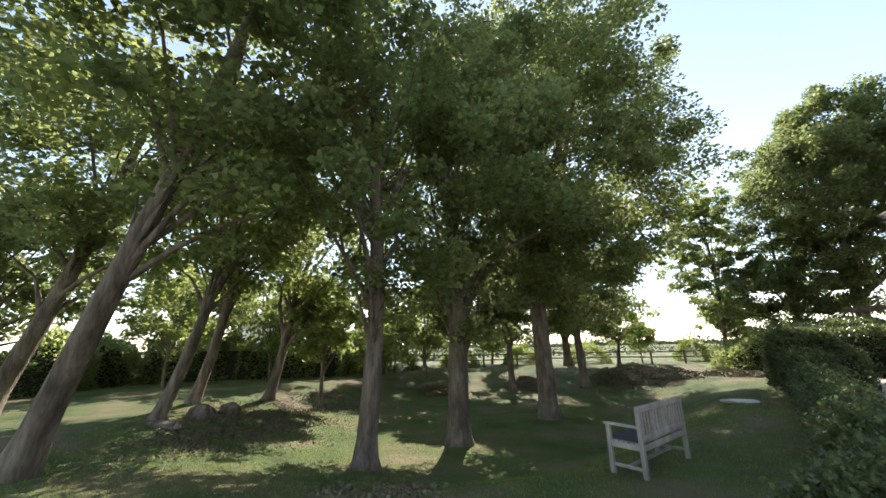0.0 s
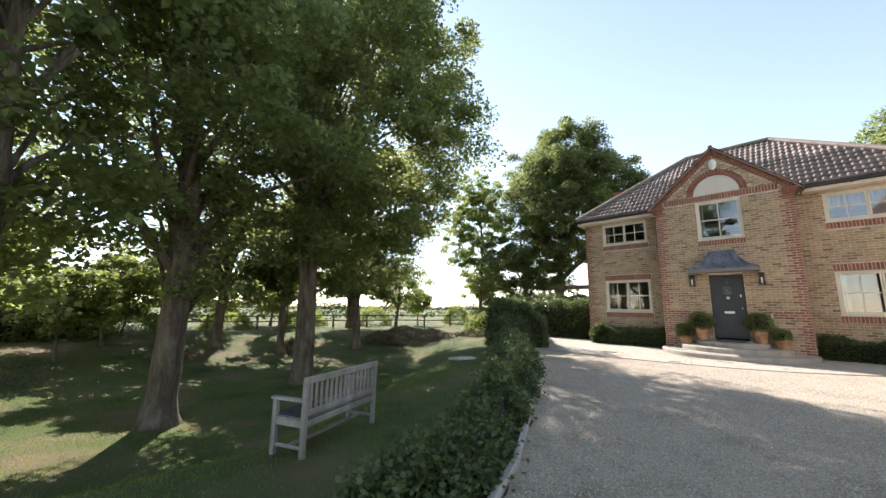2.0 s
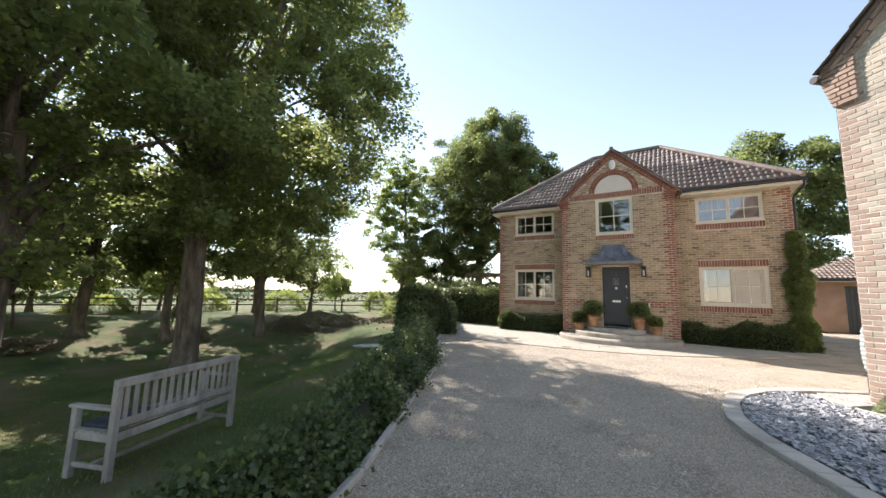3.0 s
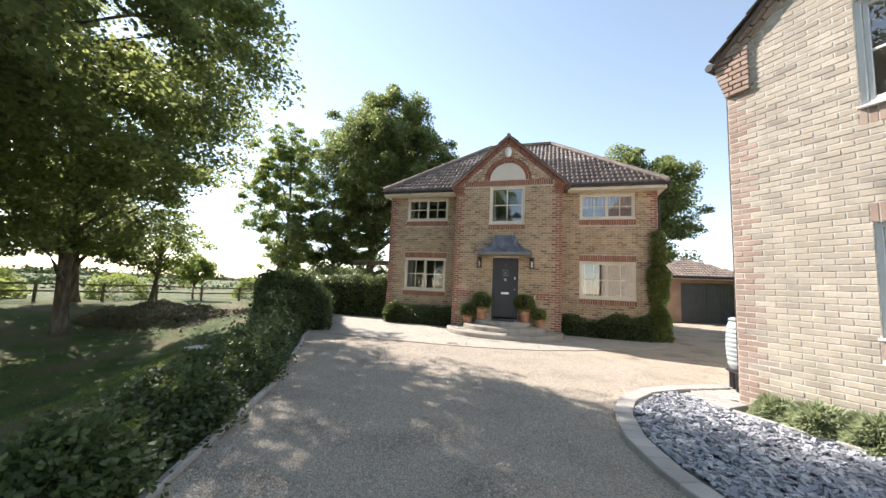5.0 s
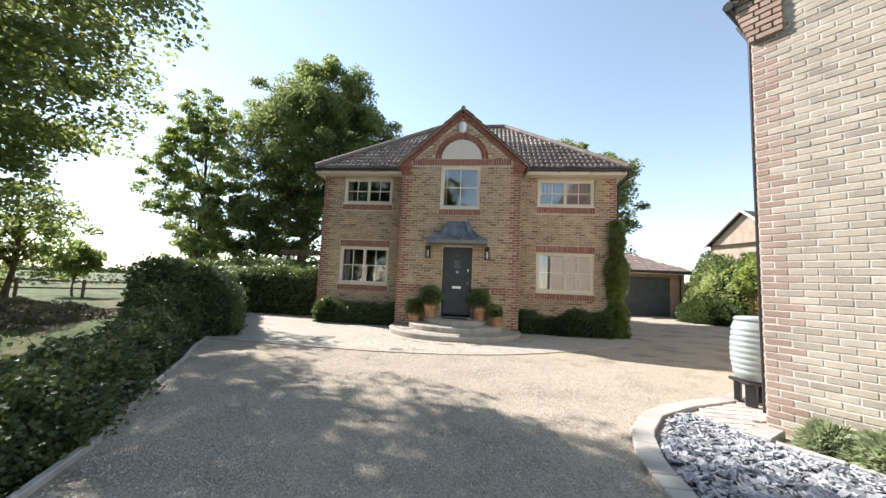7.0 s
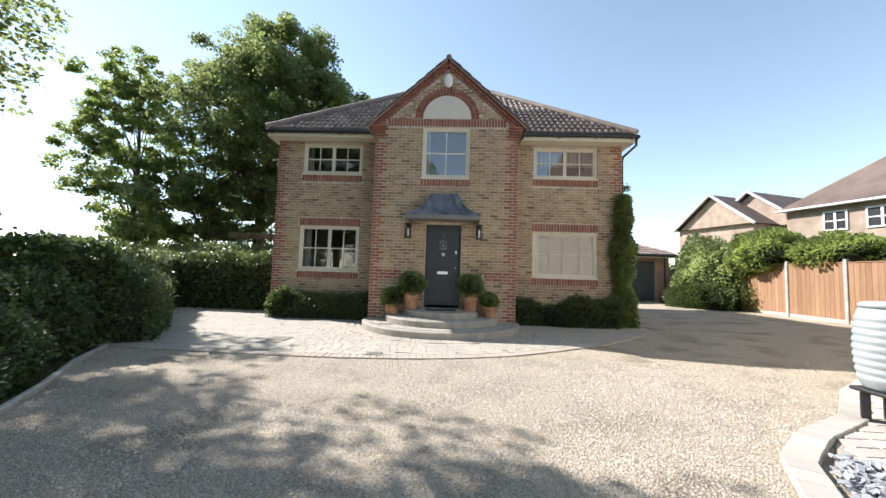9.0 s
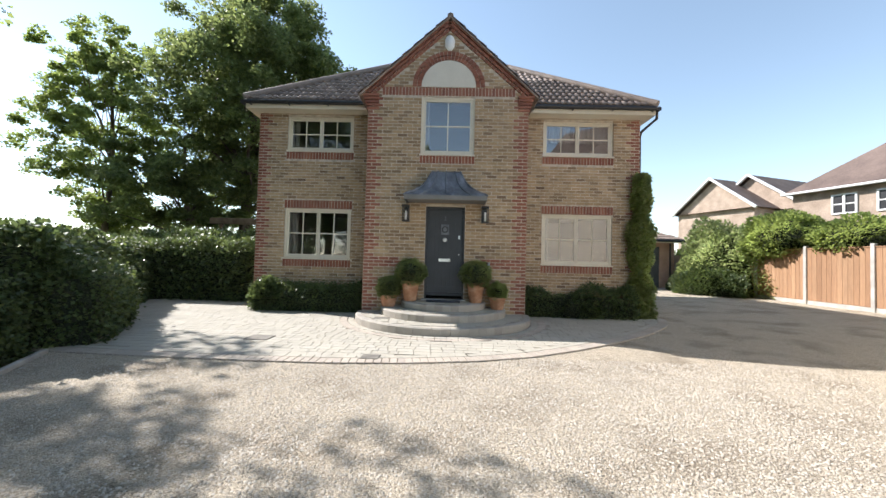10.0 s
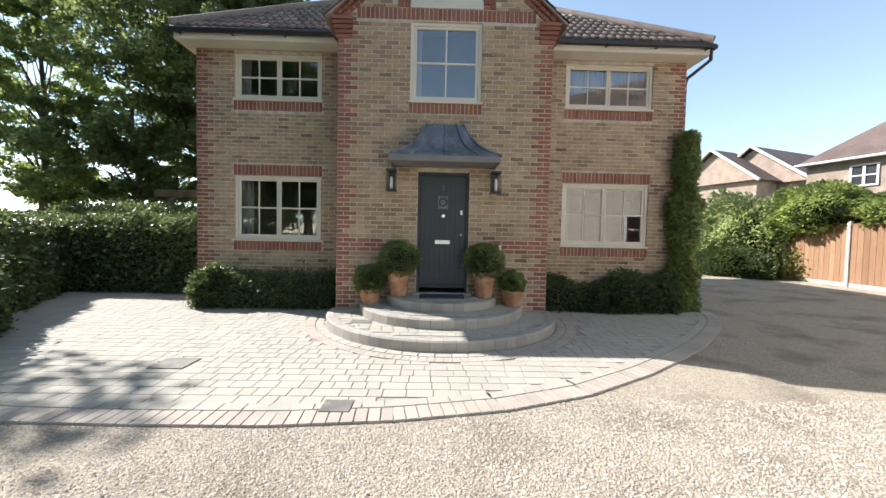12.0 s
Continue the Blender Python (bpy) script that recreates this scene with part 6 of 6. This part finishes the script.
    for cx, cy, r0, r1, a0, a1, w, key in ((0, 0, 1.91, 2.03, 181, 359, 0.2, "paver"), (0, 0, 2.04, 2.19, 181, 359, 0.1, "edge")):
        n = int(math.radians(a1 - a0) * r1 / w)
        v, f = [], []
        for i in range(n):
            b0, b1 = math.radians(a0 + (a1 - a0) * (i + 0.04) / n), math.radians(a0 + (a1 - a0) * (i + 0.96) / n)
            k = len(v)
            for z, g2 in ((0.0, 0.0), (0.021, 0.004)):
                v += [(cx + rr * math.cos(a), cy + rr * math.sin(a), z) for rr, a in ((r0 + g2, b0), (r1 - g2, b0), (r1 - g2, b1), (r0 + g2, b1))]
            f += [tuple(q + k for q in face) for face in FF]
        tagged(raw("border_blocks", v, f, M[key + "_island"], pv, "border of darker blocks" if key == "edge" else "border of pale blocks"), kind="stuff")
    for x, y, s in ((-2.83, -2.33, 0.3), (-0.89, -3.22, 0.2)):
        boxpart("drain_cover", (x - s * 0.6, y - s / 2, 0.01, x + s * 0.6, y + s / 2, 0.028), M["iron"], pv, "small square iron drain cover", bevel=0.003)


PAVE = []


def paving_late():
    cache = {}
    for pv, blocks, V, FF in PAVE:
        for b in blocks:
            if b[2] not in cache:
                me = bpy.data.meshes.new("paving_block")
                me.from_pydata(V(0, 0, b[2], b[3]), [], FF)
                me.materials.append(M["paver_object"])
                cache[b[2]] = me
            ob = new("paving_block", cache[b[2]])
            ob.parent = pv
            ob.matrix_basis = Matrix.Translation((b[0], b[1], 0.001)) @ Matrix.Rotation(b[4], 4, "Z")


KERB = [(5.2, -13.2), (3.9, -11.9), (3.1, -10.6), (2.7, -9.6), (2.32, -8.7), (2.17, -8.0), (2.2, -7.2), (2.38, -6.55), (2.75, -5.95), (3.3, -5.5), (4.1, -5.05), (5.0, -4.2), (6.3, -3.3)]


def build_slate_bed():
    bed = thing("slate_bed", "bed of loose grey slate chips edged with pale blocks", "gravel bed")
    inner = [(5.4, -13.0), (4.1, -11.75), (3.32, -10.5), (2.92, -9.5), (2.56, -8.6), (2.4, -8.0), (2.43, -7.25), (2.6, -6.7), (2.9, -6.2), (3.2, -5.92), (3.38, -6.1)]
    east = [(3.49, -6.43), (5.2, -8.43), (7.5, -11.2)]
    poly = inner + east
    raw("bed_soil", [(x, y, 0.02) for x, y in poly], [tuple(reversed(range(len(poly))))], M["slate_bed"], bed)
    def in_bed(x, y):
        c = False
        for (x0, y0), (x1, y1) in zip(poly, poly[1:] + poly[:1]):
            if (y0 > y) != (y1 > y) and x < (x1 - x0) * (y - y0) / (y1 - y0) + x0:
                c = not c
        return c
    r = random.Random(5)
    v, f = [], []
    n = 0
    while n < 9000:
        x, y = r.uniform(2.3, 5.6), r.uniform(-11.2, -5.8)
        if not in_bed(x, y):
            continue
        n += 1
        a, b, c = r.uniform(0.02, 0.05), r.uniform(0.012, 0.028), r.uniform(0.003, 0.008)
        m = Matrix.Translation((x, y, 0.03 + r.uniform(0, 0.03))) @ Euler((r.gauss(0, 0.35), r.gauss(0, 0.35), r.uniform(0, 6.3))).to_matrix().to_4x4()
        k = len(v)
        q = [(-a, -b * r.uniform(0.4, 1)), (a * r.uniform(0.3, 1), -b), (a, b * r.uniform(0.3, 1)), (-a * r.uniform(0.4, 1), b)]
        v += [m @ Vector((p[0], p[1], z)) for z in (-c, c) for p in q]
        f += [(k + 4, k + 5, k + 6, k + 7), (k + 3, k + 2, k + 1, k)] + [(k + j, k + (j + 1) % 4, k + 4 + (j + 1) % 4, k + 4 + j) for j in range(4)]
    tagged(raw("slate_chip", v, f, M["slate"], bed, "loose grey slate chips"), kind="stuff")
    kb = thing("kerb", "curved kerb of pale tumbled blocks between gravel and slate", "kerb")
    pts = []
    for (x0, y0), (x1, y1) in zip(KERB, KERB[1:]):
        m = max(1, int(math.dist((x0, y0), (x1, y1)) / 0.02))
        pts += [(x0 + (x1 - x0) * i / m, y0 + (y1 - y0) * i / m) for i in range(m)]
    step = 10
    for i in range(0, len(pts) - step, step):
        a, b = Vector(pts[i]), Vector(pts[i + step])
        t = (b - a)
        L = t.length
        t.normalize()
        nrm = Vector((t.y, -t.x))
        bm = bmesh.new()
        box(bm, 0.004, 0, -0.03, L - 0.004, 0.2, 0.055, 0.008)
        ob = part("kerb_block", bm, M["kerb_object"], kb)
        ob.matrix_basis = Matrix(((t.x, nrm.x, 0, a.x), (t.y, nrm.y, 0, a.y), (0, 0, 1, 0), (0, 0, 0, 1)))
    # apron along the neighbour's north wall
    ap = tagged(new("pavement_side"), "pale block path round the neighbour's corner", "paving", kind="structure")
    ap.name = "pavement"
    apron = [(3.49, -6.43), (3.38, -6.1), (3.2, -5.92), (3.45, -5.66), (4.22, -5.2), (5.1, -4.4), (6.3, -3.45), (8.6, -1.5), (9.1, -1.63), (3.83, -6.14)]
    raw("paving_bed", [(x, y, 0.012) for x, y in apron], [tuple(reversed(range(len(apron))))], M["joint"], ap)
    V = lambda x, y, w, h: [(x + 0.004, y + 0.004, 0.01), (x + w - 0.004, y + 0.004, 0.01), (x + w - 0.004, y + h - 0.004, 0.01), (x + 0.004, y + h - 0.004, 0.01), (x + 0.009, y + 0.009, 0.034), (x + w - 0.009, y + 0.009, 0.034), (x + w - 0.009, y + h - 0.009, 0.034), (x + 0.009, y + h - 0.009, 0.034)]
    FF = [(4, 5, 6, 7), (0, 1, 5, 4), (1, 2, 6, 5), (2, 3, 7, 6), (3, 0, 4, 7)]
    v, f = [], []
    def in_ap(x, y):
        c = False
        for (x0, y0), (x1, y1) in zip(apron, apron[1:] + apron[:1]):
            if (y0 > y) != (y1 > y) and x < (x1 - x0) * (y - y0) / (y1 - y0) + x0:
                c = not c
        return c
    y, row = -6.4, 0
    while y < -1.3:
        x = 3.3 + (0.1 if row % 2 else 0)
        while x < 9.2:
            if in_ap(x + 0.1, y + 0.08):
                k = len(v)
                v += V(x, y, 0.2, 0.16)
                f += [tuple(i + k for i in q) for q in FF]
            x += 0.2
        y += 0.16
        row += 1
    tagged(raw("paving_blocks", v, f, M["kerb_island"], ap, "pale paving blocks"), kind="stuff")
    ed = thing("bed_edging", "narrow pale edging strip before the wall planting", "edging")
    def along(s, o, z=0.0):
        return Matrix.Translation((3.83 + 0.65 * s - 0.76 * o, -6.136 - 0.76 * s - 0.65 * o, z)) @ Matrix.Rotation(radians(-49.5), 4, "Z")
    for i in range(14):
        boxpart("edging_stone", (0.01, -0.035, 0, 0.44, 0.035, 0.075), M["concrete"], ed, bevel=0.008, m=along(0.25 + i * 0.45, 0.47))
    boxpart("edging_slab", (-0.1, -0.12, 0.0, 0.12, 0.3, 0.085), M["concrete"], ed, "pale stone slab", bevel=0.01, m=along(0.1, 0.35))
    for i, (s, k) in enumerate(((0.55, 0.2), (0.95, 0.3), (1.4, 0.33), (1.9, 0.4), (2.5, 0.42), (3.2, 0.45), (4.0, 0.45))):
        p = along(s, 0.2).translation
        build_bush(p.x, p.y, 0.02, k * 1.05, k * 1.05, 0.16 + k * 0.62, 9000, "grey-green lavender clump against the brick wall", 90 + i, 0.07, "lavender", "lavender", "plant", core=False, width=0.13)


def build_edging():
    e = thing("drive_edging", "weathered timber edging between gravel and shrub hedge", "edging")
    y = -16.0
    while y < -3.4:
        a = Vector((edge_x(y), y))
        b = Vector((edge_x(y + 0.9), y + 0.9))
        t = (b - a)
        L = t.length
        t.normalize()
        bm = bmesh.new()
        box(bm, 0.01, -0.03, -0.05, L - 0.01, 0.03, 0.05, 0.008)
        ob = part("edging_board", bm, M["concrete"], e)
        ob.matrix_basis = Matrix(((t.x, -t.y, 0, a.x), (t.y, t.x, 0, a.y), (0, 0, 1, 0), (0, 0, 0, 1)))
        y += 0.9


def scatter():
    r = np.random.default_rng(8)
    # gravel stones, dense near the path walked
    n = 100000
    x = r.uniform(-5, 8, n * 3)
    y = -15.5 + 12.5 * r.random(n * 3)
    keep = (x > np.interp(y, [p[0] for p in EDGE], [p[1] for p in EDGE]) + 0.06) & ((y < np.interp(x, [p[0] for p in RIM], [p[1] for p in RIM]) - 0.02) | (x > 5.4)) & (r.random(n * 3) < np.exp(-np.maximum(0, np.abs(x - 0.8) - 2.0) * 0.5))
    kx = np.interp(y, [p[1] for p in KERB], [p[0] for p in KERB])
    keep &= (x < kx - 0.03) | (y > -3.3)
    x, y = x[keep][:n], y[keep][:n]
    n = len(x)
    s = r.uniform(0.006, 0.0125, n)
    a = r.uniform(0, 6.28, n)
    base = np.array([(1, 0, 0.0), (0, 1, 0.0), (-1, 0, 0.0), (0, -1, 0.0), (0, 0, 0.95)])
    V = np.empty((n, 5, 3))
    sx, sy = s * r.uniform(0.8, 1.5, n), s * r.uniform(0.6, 1.1, n)
    for k in range(5):
        px, py = base[k, 0] * sx, base[k, 1] * sy
        V[:, k, 0] = x + px * np.cos(a) - py * np.sin(a) + (r.uniform(-0.3, 0.3, n) * s if k == 4 else 0)
        V[:, k, 1] = y + px * np.sin(a) + py * np.cos(a)
        V[:, k, 2] = base[k, 2] * s + 0.001
    F = np.array([(0, 1, 4), (1, 2, 4), (2, 3, 4), (3, 0, 4)])
    idx = (np.arange(n)[:, None, None] * 5 + F[None]).reshape(-1)
    me = bpy.data.meshes.new("gravel_stones")
    me.vertices.add(5 * n), me.loops.add(12 * n), me.polygons.add(4 * n)
    me.vertices.foreach_set("co", V.reshape(-1).astype(np.float32))
    me.loops.foreach_set("vertex_index", idx.astype(np.int32))
    me.polygons.foreach_set("loop_start", np.arange(0, 12 * n, 3, dtype=np.int32))
    me.materials.append(M["stone"])
    me.update(calc_edges=True)
    tagged(new("gravel_stones", me), "loose pale angular gravel on the drive", "gravel", kind="stuff")
    # grass blades on the lawn
    n = 90000
    x = -15 + 15.5 * r.random(n)
    y = -22 + 18.0 * r.random(n)
    ex = np.interp(y, [p[0] for p in EDGE], [p[1] for p in EDGE])
    keep = x < ex - 0.1
    x, y = x[keep], y[keep]
    z = np.array([ground_z(a, b) for a, b in zip(x, y)])
    P = np.stack([x, y, z - 0.005], 1)
    leaf_cloud("grass_blades", P, 0.055, M["blade"], None, "short mown grass blades with dry patches", 9, np.tile([0.0, 0.0, 1.6], (len(P), 1)), droop=0, width=0.09)
    o = bpy.data.objects["grass_blades"]
    o["category"] = "grass"
    # dead leaves and dry soil on the slopes of the dell
    P = []
    for cx, cy, sx, sy, m in ((-13.0, -18.4, 3.2, 1.6, 9000), (-9.0, -19.6, 2.0, 1.0, 4000), (-17.5, -16.6, 2.2, 1.6, 6000), (-16.0, -0.5, 1.8, 1.6, 5000), (-4.4, -15.6, 1.0, 0.8, 3000)):
        q = r.normal(size=(m, 2)) * (sx, sy) * 0.6
        q = q[np.sin((q[:, 0] + cx) * 2.3) * np.sin((q[:, 1] + cy) * 2.9) > -0.45]
        P += [(cx + a, cy + b, ground_z(cx + a, cy + b) + 0.012) for a, b in q if cx + a < edge_x(cy + b) - 0.9]
    tagged(leaf_cloud("leaf_litter", np.array(P), 0.06, M["litter"], None, "dry brown leaf litter and bare soil on the grass slopes", 12, np.tile([1.5, 0.4, 0.0], (len(P), 1)), droop=0, width=0.45), category="leaf litter")
    # far fields: scrub and tree lines
    m = 3800
    ang = r.uniform(radians(70), radians(215), m)
    d = 45 + 360 * r.random(m) ** 1.6
    cx, cy = d * np.cos(ang), d * np.sin(ang)
    keep = r.random(m) < 0.25 + 0.75 * (np.sin(cx * 0.045) * np.sin(cy * 0.06) > 0.2)
    cx, cy, d = cx[keep], cy[keep], d[keep]
    zz = np.array([ground_z(a, b) for a, b in zip(cx, cy)])
    k = 16
    off = r.normal(size=(len(cx), k, 3)) * np.array([1.3, 1.3, 0.35]) * (0.5 + d / 160)[:, None, None]
    P = np.stack([cx, cy, zz + 0.2], 1)[:, None, :] + np.abs(off) * np.array([1, 1, 1]) * np.sign(off) * np.array([1, 1, 1])
    P[:, :, 2] = np.maximum(P[:, :, 2], zz[:, None])
    tagged(leaf_cloud("field_scrub", P.reshape(-1, 3), 0.55, M["far_leaf"], None, "rough pale green scrub across the fields", 10), category="scrub")
    m = 900
    ang = np.linspace(radians(60), radians(225), m)
    P = []
    for a in ang:
        D = 480 + 60 * math.sin(a * 9)
        h = 5 + 3 * math.sin(a * 31) + 2 * math.sin(a * 83)
        for q in range(22):
            P.append((D * math.cos(a) + r.normal() * 4, D * math.sin(a) + r.normal() * 4, -2.6 + abs(r.normal()) * h * 0.5))
    tagged(leaf_cloud("far_woods", np.array(P), 3.2, M["far_leaf"], None, "distant line of trees on the horizon", 11), category="trees")


build_trees()
build_hedges()
build_bank()
build_neighbour()
build_bench()
build_fence()
build_side_fence()
build_garage()
build_butt()
for px, py, pz, pr, ph, pb, s in ((-0.71, -0.25, 0.42, 0.185, 0.42, 0.35, 1), (0.69, -0.27, 0.42, 0.185, 0.42, 0.34, 2)):
    build_pot(px, py, pz, pr, ph, pb, "tall terracotta pot on the top step", "clipped round box shrub in a tall terracotta pot", 120 + s)
for px, py, pz, pr, ph, pb, s in ((-1.17, -0.27, 0.29, 0.185, 0.25, 0.27, 3), (1.15, -0.30, 0.29, 0.175, 0.26, 0.22, 4)):
    build_pot(px, py, pz, pr, ph, pb, "short terracotta pot on the middle step", "small clipped round shrub in a short terracotta pot", 120 + s)
mat = thing("doormat", "dark ribbed doormat on the top step", "doormat", "", (0, -0.32, 0.424))
for i in range(9):
    boxpart("rib", (-0.36, -0.15 + i * 0.034, 0, 0.36, -0.122 + i * 0.034, 0.02), M["cushion"], mat, bevel=0.002)
pipe = thing("overflow_pipe", "short white pipe fixed to the brick wall", "pipe", "", (0.98, -0.035, 0.85))
strip("tube", [(0, 0, 0), (0, 0, 0.42)], 0.024, M["white"], pipe)
build_paving()
build_slate_bed()
build_edging()
for i, (x, y, a, b, c, m, nm, lb, ct) in enumerate(((-6.8, -4.9, 0.5, 0.22, 0.07, "render", "stepping_stone", "flat pale stone lying in the lawn", "stone"), (-11.6, -20.4, 0.5, 0.3, 0.3, "bark", "stump", "old tree stump on the bank", "stump"), (-9.9, -20.7, 0.7, 0.16, 0.13, "bark", "fallen_log", "bare fallen branch on the bank", "log"), (-12.6, -19.9, 0.35, 0.3, 0.26, "bark", "stump", "old tree stump on the bank", "stump"))):
    bm = bmesh.new()
    bmesh.ops.create_icosphere(bm, subdivisions=3, radius=1)
    for v in bm.verts:
        k = 1 + 0.25 * noise.noise(v.co * 1.7 + Vector((i * 5, 0, 0)))
        v.co = Vector((v.co.x * a * k, v.co.y * b * k, v.co.z * c * k))
    s = thing(nm, lb, ct, "", (x, y, ground_z(x, y) + c * 0.3))
    s.rotation_euler.z = 0.9
    part("body", bm, M[m], s)
build_far_house("far_house", 22.5, 27.25, 6.6, 2.35, 6.2, 3.0, "distant brick house with a gable and white bargeboards", True, windows=((3.1, 3.6, 0.9, 1.0),), rz=radians(-72), walls="pink_brick")
build_far_house("far_house", 25.2, 27.1, 7.6, 13.0, 6.1, 3.35, "distant brick house with brown roof and white bargeboards", True, rz=radians(-72), walls="pink_brick")
build_far_house("far_house", 19.9, 12.9, 13.0, 8.0, 5.6, 3.6, "distant brick house with white windows and hipped brown roof", windows=((1.8, 4.3, 0.85, 0.9), (3.5, 4.3, 1.0, 0.9), (6.3, 4.3, 1.0, 0.9)), hip=3.6, rz=radians(-75), walls="pink_brick")
build_far_house("far_house", -76.0, -36.0, 14.0, 9.0, 5.0, 3.0, "distant white rendered house seen through the trees", walls="white", roof="tile_island", rz=radians(60), windows=((3.0, 2.6, 1.6, 1.2), (6.0, 2.6, 1.6, 1.2)))
scatter()
lay_late()
tiles_late()
paving_late()
